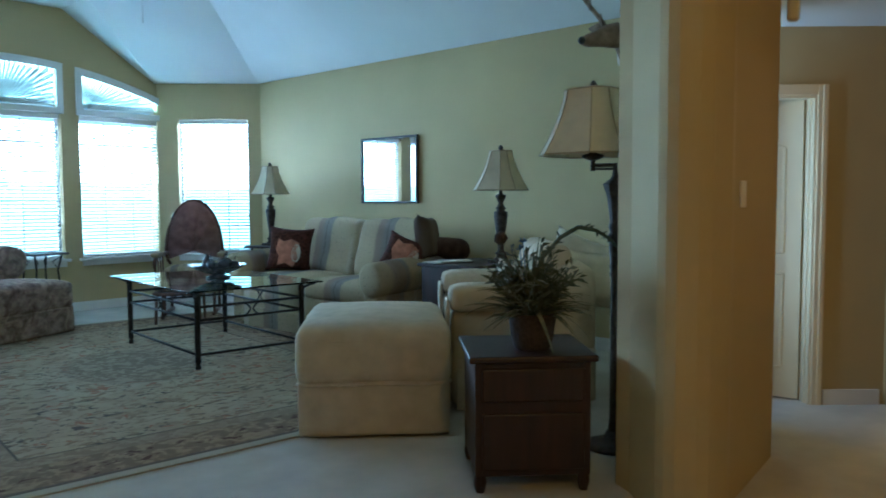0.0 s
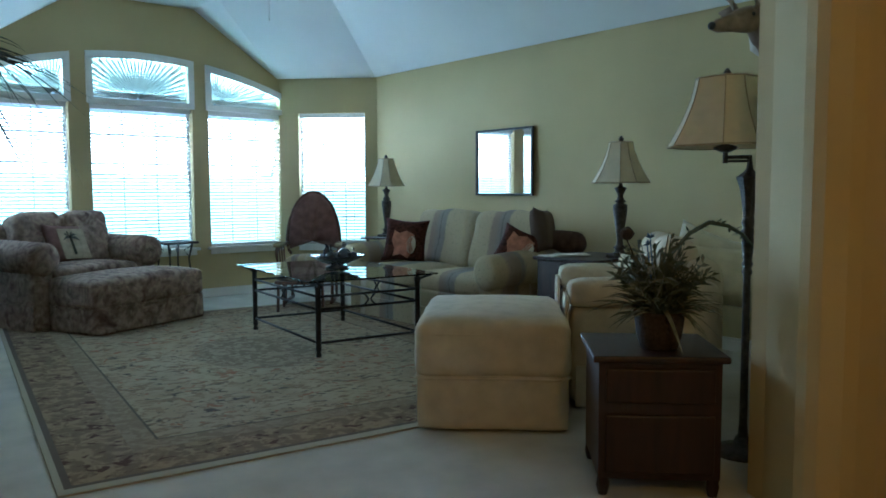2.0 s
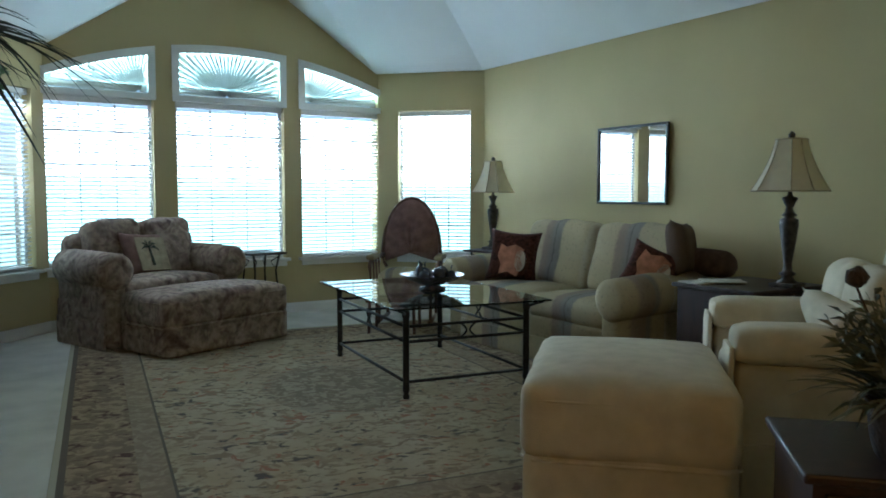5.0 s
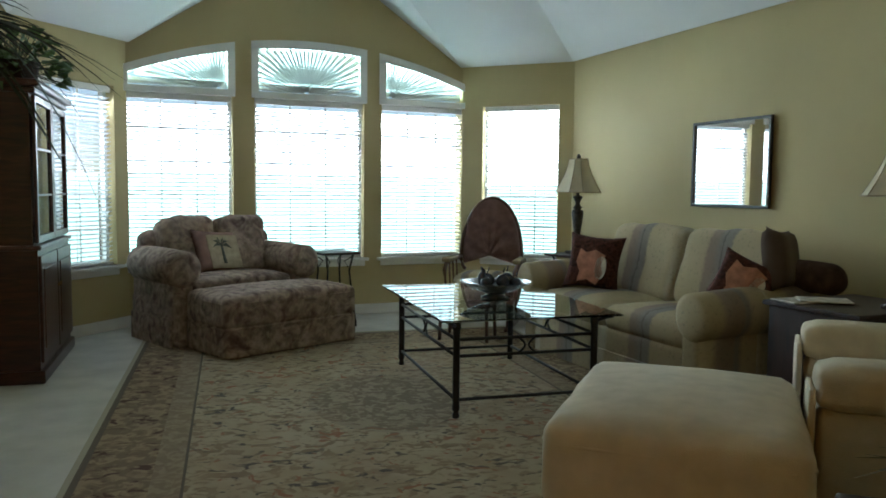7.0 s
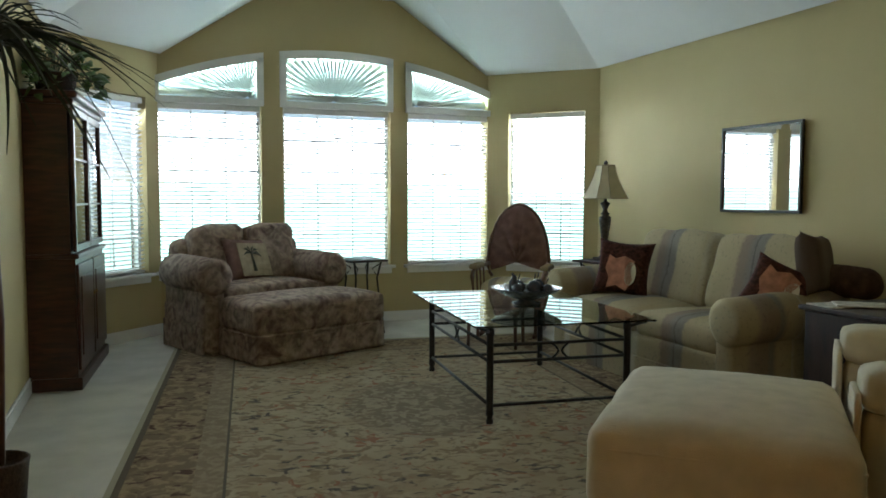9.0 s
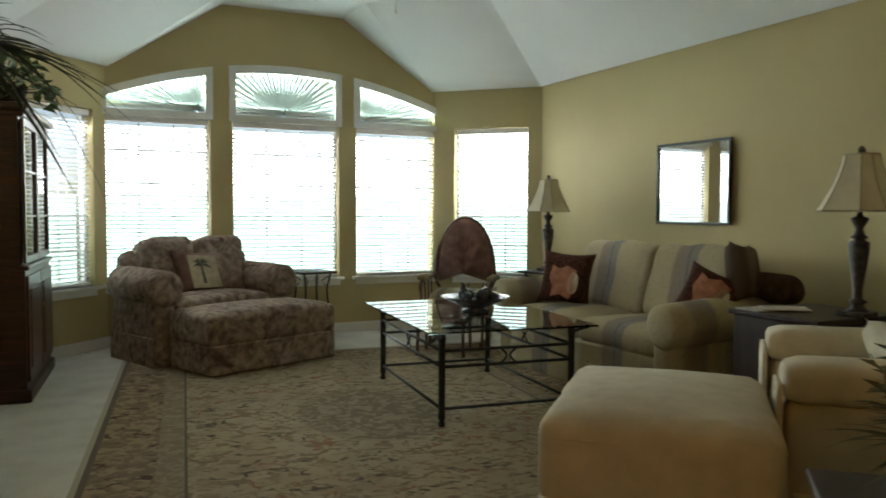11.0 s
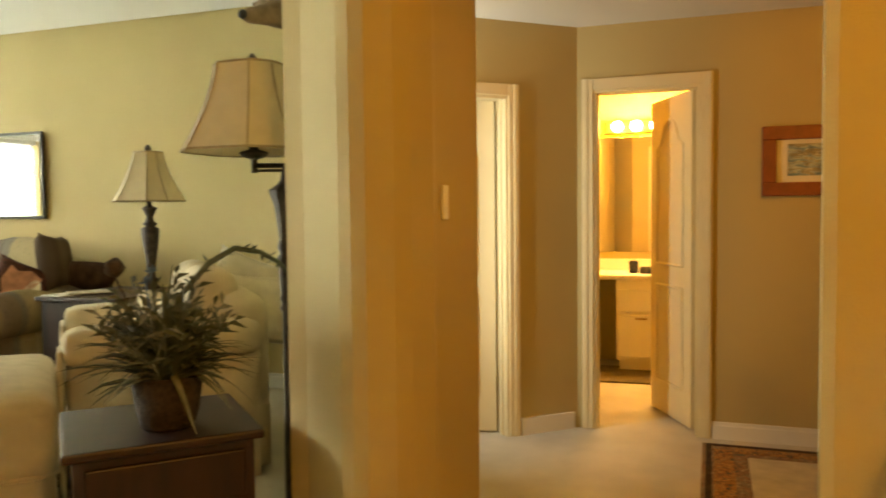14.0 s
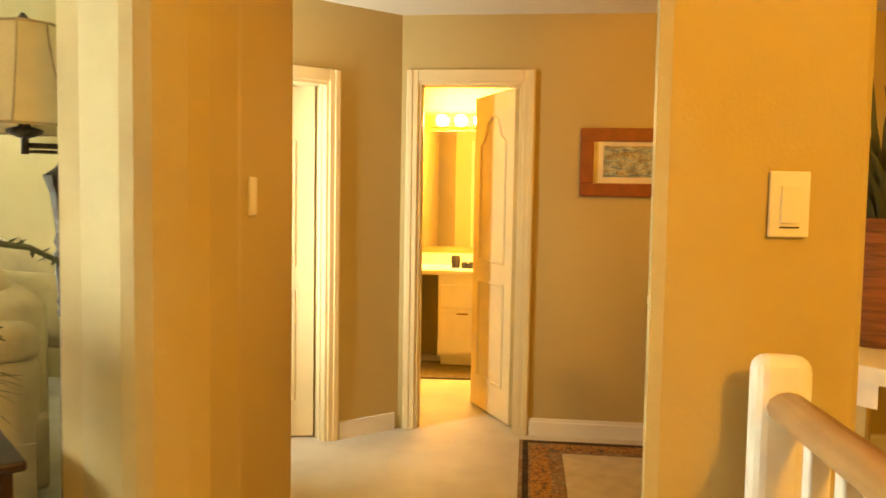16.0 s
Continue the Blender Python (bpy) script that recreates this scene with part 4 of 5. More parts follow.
for k, o in enumerate([c for c in pp.children if c.name.startswith("palm")]):
    o.location.y -= 0.005


def side_chest(m):
    t = thing("side_table", m, "dark mahogany side table with drawer", "side table")
    W, D, H = 0.56, 0.54, 0.635
    part("tabletop", box(W + 0.03, D + 0.03, 0.03, 0, 0, H - 0.03, bevel=0.008), MAHOG, t)
    part("body", box(W - 0.03, D - 0.03, H - 0.11, 0, 0, 0.08), MAHOG, t)
    part("drawer", box(W - 0.09, 0.02, 0.15, 0, -D / 2 + 0.008, H - 0.21, bevel=0.006), MAHOG, t)
    part("door", box(W - 0.09, 0.02, 0.26, 0, -D / 2 + 0.008, 0.11, bevel=0.006), MAHOG, t)
    for sx in (-1, 1):
        for sy in (-1, 1):
            part("foot", lathe([(0.02, 0), (0.03, 0.04), (0.025, 0.085)], 8, sx * (W / 2 - 0.04), sy * (D / 2 - 0.04)), MAHOG, t)


side_chest(pose(2.83, 1.77, 0, 0, 0, -44))


def leafy(parent, n, height, spread, mat, seed, name="foliage", droop=0.5, width=0.012, base=0.0, blades=4, core=0.05):
    """Arching strap leaves that grow from one crown."""
    rnd = random.Random(seed)
    bm = bmesh.new()
    for _ in range(n):
        a = rnd.uniform(0, 2 * math.pi)
        r = spread * rnd.uniform(0.25, 1.0)
        h = height * rnd.uniform(0.45, 1.0) * (1.05 - 0.45 * r / spread)
        w = width * rnd.uniform(0.6, 1.4)
        tw = rnd.uniform(-0.5, 0.5)
        prev = None
        for k in range(blades + 1):
            u = k / blades
            rr = core * 0.6 + r * u ** 1.2
            z = base + h * (u - droop * u * u * (r / spread)) * 1.25
            x, y = rr * math.cos(a + tw * u), rr * math.sin(a + tw * u)
            ww = w * (1 - u) ** 0.6 + 0.001
            nx, ny = -math.sin(a) * ww, math.cos(a) * ww
            q = (bm.verts.new((x - nx, y - ny, z)), bm.verts.new((x, y, z - ww * 0.5)), bm.verts.new((x + nx, y + ny, z)))
            if prev:
                bm.faces.new((prev[0], prev[1], q[1], q[0]))
                bm.faces.new((prev[1], prev[2], q[2], q[1]))
            prev = q
    return part(name, bm, mat, parent)


def sprigs(parent, n, height, spread, mat, seed, base=0.0, name="bushy_foliage"):
    """Curved stems set with small pointed leaves."""
    rnd = random.Random(seed)
    bm = bmesh.new()
    for _ in range(n):
        a, q = rnd.uniform(0, 2 * math.pi), math.sqrt(rnd.uniform(0.02, 1.0))
        r, h = spread * q, height * rnd.uniform(0.7, 1.05) * (1.0 - 0.55 * q * q)
        path = [Vector((r * u ** 1.3 * math.cos(a) * 0.9 + 0.03 * math.cos(a), r * u ** 1.3 * math.sin(a) * 0.9 + 0.03 * math.sin(a), base + h * (1.15 * u - 0.15 * u * u))) for u in steps(0, 1, 6)]
        loft([tuple(p_) for p_ in path], 0.0025, 4, bm)
        for k in range(13):
            u = 0.28 + 0.72 * k / 12
            i = min(int(u * 6), 5)
            c = path[i].lerp(path[i + 1], u * 6 - i)
            d = Vector((rnd.gauss(0, 1), rnd.gauss(0, 1), rnd.gauss(0.35, 0.6))).normalized()
            d = (d + (path[i + 1] - path[i]).normalized() * 0.8).normalized()
            s = d.cross(Vector((rnd.gauss(0, 1), rnd.gauss(0, 1), 1.0))).normalized()
            ln, w = rnd.uniform(0.04, 0.085), rnd.uniform(0.006, 0.011)
            v = [bm.verts.new(x_) for x_ in (c, c + d * ln * 0.45 + s * w, c + d * ln - Vector((0, 0, 0.25 * ln)), c + d * ln * 0.45 - s * w)]
            bm.faces.new((v[0], v[1], v[2]))
            bm.faces.new((v[0], v[2], v[3]))
    return part(name, bm, mat, parent)


def basket_plant():
    p = thing("potted_plant", pose(2.78, 1.685, 0.635), "grey-green leafy plant in a dark woven basket", "plant")
    part("basket", lathe([(0.075, 0), (0.085, 0.01), (0.10, 0.06), (0.108, 0.12), (0.112, 0.16), (0.12, 0.17), (0.11, 0.175), (0.09, 0.15), (0.02, 0.14)], 20), BASKET, p, smooth=True)
    sprigs(p, 30, 0.42, 0.22, LEAF, 3, base=0.14)
    sprigs(p, 16, 0.38, 0.24, GREYLEAF, 9, base=0.14, name="grey_bush")
    leafy(p, 120, 0.44, 0.30, LEAF, 17, "strap_foliage", width=0.008, base=0.14, droop=0.75, blades=6)
    leafy(p, 60, 0.40, 0.31, GREYLEAF, 4, "grey_foliage", width=0.008, base=0.14, droop=1.0, blades=6)
    bm = loft([(-0.03, 0.05, 0.15), (-0.06, 0.09, 0.40), (-0.09, 0.12, 0.50)], 0.004, 5)
    b2 = bmesh.new()
    bmesh.ops.create_icosphere(b2, subdivisions=2, radius=0.032)
    for v in b2.verts:
        v.co *= 1 + 0.25 * noise.noise(v.co * 60)
    b2.transform(Matrix.Translation((-0.09, 0.12, 0.525)))
    part("seed_head", merge(bm, b2), BASKET, p, "dark dried seed head on a stem")
    rnd = random.Random(41)
    for fx, fy, fz in ((0.02, 0.07, 0.50), (-0.03, 0.05, 0.47)):
        bm = loft([(fx * 0.4, fy * 0.4, 0.20), (fx, fy, fz)], 0.003, 5)
        for k in range(16):
            d = Vector((rnd.gauss(0, 1), rnd.gauss(0, 1), abs(rnd.gauss(0, 1)) + 0.2)).normalized() * rnd.uniform(0.02, 0.035)
            w = d.cross(Vector((0.2, 0.3, 1.0))).normalized() * 0.007
            c = Vector((fx, fy, fz))
            bm.faces.new([bm.verts.new(q) for q in (c, c + d * 0.6 + w, c + d, c + d * 0.6 - w)])
        part("blue_flower", bm, BLUEPETAL, p, "small dusty blue flower head")
    leafy(p, 40, 0.42, 0.26, LEAF, 6, "broad_foliage", width=0.022, base=0.12, droop=0.8)
    vine = [(0.05, 0.04, 0.22), (0.14, 0.04, 0.42), (0.26, 0.02, 0.515), (0.38, -0.01, 0.565), (0.50, -0.04, 0.545), (0.60, -0.06, 0.50), (0.70, -0.08, 0.42)]
    bm = loft(vine, [0.009, 0.010, 0.011, 0.011, 0.010, 0.009, 0.005], 7)
    rnd = random.Random(8)
    for a, b in zip(vine[1:], vine[2:]):
        for k in range(5):
            c = Vector(a).lerp(Vector(b), rnd.random())
            d = Vector((rnd.gauss(0, 1), rnd.gauss(0, 1), rnd.gauss(0.2, 0.7))).normalized() * rnd.uniform(0.03, 0.055)
            s = d.cross(Vector((0.3, 0.2, 1.0))).normalized() * 0.007
            v = [bm.verts.new(q) for q in (c, c + d * 0.5 + s, c + d, c + d * 0.5 - s)]
            bm.faces.new(v)
    part("arching_stem", bm, LEAF, p, "thick dark stem arching over the table")
    leafy(p, 26, 0.22, 0.27, GREYLEAF, 5, "hanging_leaves", width=0.011, base=0.17, droop=2.3, blades=8)


basket_plant()


def small_table(x, y, h, w, label, name="end_table"):
    t = thing(name, pose(x, y, 0, 0, 0, 10), label, "end table")
    part("tabletop", box(w, w, 0.025, 0, 0, h - 0.025, bevel=0.008), MAHOG, t)
    for sx in (-1, 1):
        for sy in (-1, 1):
            a = (sx * w * 0.36, sy * w * 0.36)
            part("leg", loft([(*a, h - 0.03), (a[0] * 0.8, a[1] * 0.8, h * 0.75), (a[0] * 0.95, a[1] * 0.95, h * 0.4), (a[0] * 1.15, a[1] * 1.15, 0.0)], [0.012, 0.01, 0.01, 0.012], 7), IRON, t, smooth=True)
            part("scroll", loft([(a[0], a[1], h - 0.04), (a[0] * 0.55, a[1] * 0.55, h - 0.10), (a[0] * 0.75, a[1] * 0.75, h - 0.16)], 0.007, 6), IRON, t, smooth=True)
    return t


small_table(3.10, 8.56, 0.78, 0.42, "small dark table with scrolled iron legs under window")
small_table(5.30, 7.36, 0.80, 0.46, "small dark table beside the sofa under a lamp")


def box_table(x, y):
    t = thing("end_table", pose(x, y, 0), "square dark wood end table between sofa and armchair", "end table")
    part("tabletop", box(0.76, 0.66, 0.03, 0, 0, 0.77, bevel=0.008), MAHOG, t)
    part("apron", box(0.70, 0.60, 0.56, 0, 0, 0.21), MAHOG, t)
    part("shelf", box(0.66, 0.56, 0.025, 0, 0, 0.16), MAHOG, t)
    for sx in (-1, 1):
        for sy in (-1, 1):
            part("leg", box(0.055, 0.055, 0.77, sx * 0.31, sy * 0.26, 0, bevel=0.006), MAHOG, t)


box_table(4.95, 3.86)
for k, (dx, dy, a) in enumerate(((-0.18, 0.10, 12), (-0.10, 0.02, -20))):
    mg = solid(box(0.21, 0.28, 0.008, bevel=0.003), "magazine", PAPER)
    mg.matrix_world = pose(4.92 + dx, 3.95 + dy, 0.80 + 0.009 * k, 0, 0, a + 70)
    tagged(mg, "glossy magazine lying on the end table", "magazine", "magazines on the table")


def glider(m):
    """Rattan glider rocker: hooped cane back, fan-quilted cushion, striped seat, arms and base."""
    c = thing("rattan_chair", m, "rattan rocker with fan-quilted mauve back cushion", "chair")
    hoop = [(0.335 * math.cos(a), 0.20 + 0.05 * math.sin(a), 0.72 + (0.63 if math.sin(a) > 0 else 0.25) * math.sin(a)) for a in steps(-0.6, math.pi + 0.6, 20)]
    part("back_hoop", loft(hoop, 0.018, 8), RATTAN, c, smooth=True)
    bm = bmesh.new()
    cols = []
    N, M = 40, 8
    for i in range(N + 1):
        a = -0.35 + (math.pi + 0.7) * i / N
        col = []
        for j in range(M + 1):
            u = j / M
            rx, rz = 0.32 * u * math.cos(a), (0.60 if math.sin(a) > 0 else 0.30) * u * math.sin(a)
            rib = 0.5 + 0.5 * abs(math.sin(a * 4.2))
            th = 0.075 * (1 - u ** 4) * (0.25 + 0.75 * rib)
            col.append(bm.verts.new((rx, 0.17 + 0.05 * u - th, 0.74 + rz)))
        cols.append(col)
    for a, b in zip(cols, cols[1:]):
        for j in range(M):
            bm.faces.new((a[j], b[j], b[j + 1], a[j + 1]))
    bmesh.ops.solidify(bm, geom=bm.faces[:], thickness=0.03)
    part("back_cushion", bm, MAUVE, c, "fan-quilted mauve back cushion", smooth=True)
    part("seat_cushion", soft_box(0.56, 0.56, 0.15, 0, -0.10, 0.42, 0.06, 0.03, 8), SEAT_CLOTH, c, "striped seat cushion", smooth=True)
    part("seat_frame", box(0.60, 0.60, 0.05, 0, -0.08, 0.36, bevel=0.015), RATTAN, c)
    for s in (-1, 1):
        part("arm", loft([(s * 0.32, 0.22, 0.72), (s * 0.36, 0.0, 0.70), (s * 0.37, -0.28, 0.68), (s * 0.36, -0.38, 0.62), (s * 0.34, -0.38, 0.40)], 0.022, 8), RATTAN, c, smooth=True)
        for y in (-0.2, -0.05, 0.1):
            part("arm_spindle", loft([(s * 0.345, y, 0.40), (s * 0.36, y, 0.69)], 0.010, 6), RATTAN, c, smooth=True)
        part("arm_pad", soft_box(0.10, 0.34, 0.05, s * 0.37, -0.14, 0.69, 0.02), SEAT_CLOTH, c, smooth=True)
        part("runner", loft([(s * 0.28, -0.36, 0.03), (s * 0.28, 0.30, 0.03)], 0.022, 8), RATTAN, c, smooth=True)
        for y in (-0.28, 0.22):
            part("leg", loft([(s * 0.28, y, 0.03), (s * 0.28, y * 0.9, 0.37)], 0.018, 8), RATTAN, c, smooth=True)


glider(pose(4.60, 7.98, 0, 0, 0, -38))


def footstool(m):
    s = thing("footstool", m, "low rattan footstool with mauve cushion", "footstool")
    part("cushion", soft_box(0.50, 0.42, 0.10, 0, 0, 0.36, 0.045, 0.02, 7), SEAT_CLOTH, s, smooth=True)
    part("frame", box(0.52, 0.44, 0.04, 0, 0, 0.32, bevel=0.01), RATTAN, s)
    for sx in (-1, 1):
        for sy in (-1, 1):
            part("leg", loft([(sx * 0.22, sy * 0.18, 0.33), (sx * 0.23, sy * 0.19, 0.0)], 0.017, 8), RATTAN, s, smooth=True)


footstool(pose(4.12, 7.40, 0, 0, 0, -38))


def wall_mirror():
    m = thing("wall_mirror", pose(WALL_E - 0.011, 5.777, 1.673, 0, 0, -0.9), "rectangular wall mirror in a thin black frame", "mirror")
    W, H = 0.91, 0.735
    g = part("mirror_glass", box(0.008, W - 0.04, H - 0.04, -0.012, 0, -H / 2 + 0.02), MIRROR, m)
    for s in (-1, 1):
        part("frame_rail", box(0.03, W, 0.024, -0.017, 0, s * (H / 2 - 0.012) - 0.012, bevel=0.004), BLACK, m)
        part("frame_stile", box(0.03, 0.024, H - 0.05, -0.017, s * (W / 2 - 0.012), -H / 2 + 0.025, bevel=0.004), BLACK, m)


wall_mirror()


def hutch():
    """Tall cabinet: glazed doors over panelled doors; its front faces +x."""
    c = thing("china_cabinet", pose(0.205, 7.62, 0, 0, 0, -5) @ Matrix.Diagonal((1, 1, 1.05, 1)), "dark cherry china cabinet with glazed upper doors", "cabinet")
    W, D, H = 1.36, 0.36, 2.08
    part("base", box(D + 0.03, W + 0.04, 0.09, D / 2 + 0.015, 0, 0, bevel=0.01), CHERRY, c)
    part("lower_body", box(D, W, 0.83, D / 2, 0, 0.09), CHERRY, c)
    part("waist_moulding", box(D + 0.03, W + 0.03, 0.035, D / 2 + 0.012, 0, 0.92, bevel=0.012), CHERRY, c)
    part("upper_body", box(D - 0.03, W - 0.02, 1.03, D / 2 - 0.015, 0, 0.955), CHERRY, c)
    bm = box(D + 0.02, W + 0.03, 0.04, D / 2 + 0.005, 0, 1.985, bevel=0.012)
    box(D + 0.06, W + 0.10, 0.05, D / 2 + 0.02, 0, 2.025, bevel=0.018, bm=bm)
    part("cornice", bm, CHERRY, c)
    for s in (-1, 1):
        d = part("lower_door", box(0.022, W / 2 - 0.03, 0.74, D + 0.01, s * W / 4, 0.14, bevel=0.006), CHERRY, c)
        part("door_panel", box(0.012, W / 2 - 0.17, 0.56, D + 0.024, s * W / 4, 0.23, bevel=0.006), CHERRY, d)
        part("knob", lathe([(0.006, 0), (0.014, 0.014), (0.010, 0.022)], 10), BRASS, d).matrix_local = pose(D + 0.02, s * 0.05, 0.62, 0, 90, 0)
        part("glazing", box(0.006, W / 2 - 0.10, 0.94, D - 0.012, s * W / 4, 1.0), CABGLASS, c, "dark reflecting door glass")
        bm = box(0.024, 0.045, 1.0, D - 0.004, s * (W / 2 - 0.045), 0.97, bevel=0.004)
        box(0.024, 0.045, 1.0, D - 0.004, s * 0.026, 0.97, bevel=0.004, bm=bm)
        for z in (0.97, 1.93):
            box(0.022, W / 2 - 0.09, 0.045, D - 0.004, s * W / 4, z, bm=bm)
        for z in (1.29, 1.61):
            box(0.014, W / 2 - 0.10, 0.014, D - 0.004, s * W / 4, z, bm=bm)
        part("door_frame", bm, CHERRY, c)


hutch()


def broad_plant(x, y, z, label, n, spread, height, seed, mat):
    p = thing("trailing_plant", pose(x, y, z), label, "plant")
    part("pot", lathe([(0.10, 0), (0.13, 0.02), (0.15, 0.14), (0.16, 0.15), (0.14, 0.155), (0.13, 0.13), (0.02, 0.12)], 18), BASKET, p, smooth=True)
    rnd = random.Random(seed)
    bm, st = bmesh.new(), bmesh.new()
    for _ in range(n):
        a = rnd.uniform(0, 2 * math.pi)
        r = spread * rnd.random() ** 0.6
        zz = 0.14 + height * rnd.random() * (1 - 0.75 * (r / spread) ** 2) - (0.20 * rnd.random() if r > spread * 0.7 else 0)
        c = Vector((r * math.cos(a), r * math.sin(a), zz))
        s = rnd.uniform(0.035, 0.065)
        mt = Matrix.Translation(c) @ Euler((rnd.uniform(-0.9, 0.9), rnd.uniform(-0.9, 0.9), a + rnd.uniform(-1, 1))).to_matrix().to_4x4()
        pts = [(0, -s * 0.7, 0), (s, 0, s * 0.15), (s * 2.0, 0, -s * 0.3), (0.0, s * 0.7, 0), (s * 0.9, -s * 0.6, 0), (s * 0.9, s * 0.6, 0)]
        v = [bm.verts.new(mt @ Vector(q)) for q in pts]
        bm.faces.new((v[0], v[4], v[1]))
        bm.faces.new((v[4], v[2], v[1]))
        bm.faces.new((v[1], v[2], v[5]))
        bm.faces.new((v[0], v[1], v[3]))
        bm.faces.new((v[3], v[1], v[5]))
        if rnd.random() < 0.5:
            loft([(0, 0, 0.12), c * 0.6 + Vector((0, 0, 0.04)), c], 0.003, 4, st)
    part("foliage", bm, mat, p)
    part("stems", st, LEAF, p)


VINE = material("pothos_leaf", (0.10, 0.17, 0.055), 0.45, 0, 14, 0.5, 0.2, 50, second=(0.045, 0.085, 0.03))
broad_plant(0.38, 7.22, 2.18, "trailing green plant on top of the china cabinet", 190, 0.36, 0.30, 8, VINE)


def palm(x, y):
    p = thing("palm_tree", pose(x, y, 0), "tall potted palm with thin arching dark fronds", "plant")
    part("pot", lathe([(0.09, 0), (0.10, 0.02), (0.125, 0.30), (0.13, 0.32), (0.12, 0.325), (0.11, 0.29), (0.02, 0.28)], 20), BASKET, p, smooth=True)
    part("trunk", loft([(0, 0, 0.3), (0.02, 0.01, 0.9), (0.0, 0.03, 1.5), (0.03, 0.02, 2.07)], [0.035, 0.03, 0.026, 0.022], 9), RATTAN, p, smooth=True)
    leafy(p, 70, 0.46, 0.80, PALMLEAF, 12, "fronds", droop=1.9, width=0.012, base=2.04, blades=7)
    leafy(p, 40, 0.55, 0.68, PALMLEAF, 31, "hanging_fronds", droop=2.9, width=0.015, base=2.06, blades=8)


palm(0.38, 4.35)


def pull_chain():
    f_ = thing("ceiling_fan_chain", pose(2.85, 5.56, 0), "thin pull chain hanging from a ceiling canopy", "pull chain")
    part("chain", loft([(0, 0, 2.78), (0, 0, Z_TOP - 0.06)], 0.004, 6), PLASTIC, f_)
    part("pendant", lathe([(0.004, 2.76), (0.010, 2.775), (0.004, 2.80)], 8), PLASTIC, f_)
    part("canopy", lathe([(0.07, Z_TOP - 0.001), (0.06, Z_TOP - 0.05), (0.02, Z_TOP - 0.07)], 16), TRIM, f_, smooth=True)


pull_chain()


def deer_head():
    """Mounted deer: neck from the wall, head turned along the room, antlers."""
    d = thing("mounted_deer_head", pose(4.98, 1.905, 2.02), "brown mounted deer head with antlers on tan wall", "deer mount")
    part("wall_plaque", box(0.30, 0.022, 0.44, 0.10, 0.011, -0.20, bevel=0.01), MAHOG, d)
    neck = [(0.10, 0.02, -0.06), (0.08, 0.12, -0.02), (0.04, 0.22, 0.10), (-0.04, 0.32, 0.24), (-0.14, 0.41, 0.38), (-0.22, 0.44, 0.45)]
    rad = [(0.19, 0.26), (0.18, 0.23), (0.135, 0.17), (0.10, 0.125), (0.085, 0.105), (0.06, 0.07)]
    part("neck", loft(neck, rad, 18), FUR, d, "brown hide neck", smooth=True)
    head = [(-0.15, 0.43, 0.475), (-0.19, 0.44, 0.475), (-0.26, 0.455, 0.47), (-0.34, 0.475, 0.455), (-0.41, 0.49, 0.435), (-0.48, 0.505, 0.415), (-0.54, 0.52, 0.40), (-0.585, 0.53, 0.39)]
    hr = [(0.03, 0.03), (0.072, 0.075), (0.082, 0.09), (0.072, 0.08), (0.054, 0.062), (0.042, 0.05), (0.038, 0.044), (0.02, 0.025)]
    part("head", loft(head, hr, 18), FUR, d, "greyish brown head", smooth=True)
    part("throat_patch", loft([(-0.20, 0.46, 0.375), (-0.15, 0.45, 0.30), (-0.09, 0.41, 0.22)], [(0.03, 0.02), (0.06, 0.045), (0.03, 0.02)], 10), THROAT, d, "white throat patch", smooth=True)
    bm = bmesh.new()
    bmesh.ops.create_uvsphere(bm, u_segments=12, v_segments=8, radius=0.027)
    bm.transform(Matrix.Translation((-0.588, 0.53, 0.397)))
    part("nose", bm, NOSE, d, smooth=True)
    for s in (-1, 1):
        bm = bmesh.new()
        bmesh.ops.create_uvsphere(bm, u_segments=10, v_segments=6, radius=0.014)
        bm.transform(Matrix.Translation((-0.315, 0.468 + s * 0.072, 0.487)))
        part("eye", bm, NOSE, d, smooth=True)
        part("ear", loft([(-0.26, 0.47 + s * 0.07, 0.50), (-0.24, 0.47 + s * 0.15, 0.54), (-0.22, 0.47 + s * 0.23, 0.56)], [(0.02, 0.03), (0.022, 0.05), (0.004, 0.008)], 8), FUR, d, smooth=True)
        bm = loft([(-0.29, 0.47 + s * 0.04, 0.50), (-0.24, 0.47 + s * 0.12, 0.60), (-0.24, 0.47 + s * 0.22, 0.72), (-0.34, 0.47 + s * 0.26, 0.82), (-0.46, 0.47 + s * 0.22, 0.86)], [0.022, 0.018, 0.016, 0.012, 0.004], 8)
        for q, h in (((-0.25, 0.20, 0.68), 0.16), ((-0.33, 0.255, 0.80), 0.15), ((-0.28, 0.08, 0.55), 0.08)):
            loft([(q[0], 0.47 + s * q[1], q[2]), (q[0] - 0.03, 0.47 + s * q[1], q[2] + h * 0.6), (q[0] - 0.04, 0.47 + s * q[1] * 0.95, q[2] + h)], [0.012, 0.009, 0.003], 7, bm)
        part("antler", bm, ANTLER, d, smooth=True)


deer_head()


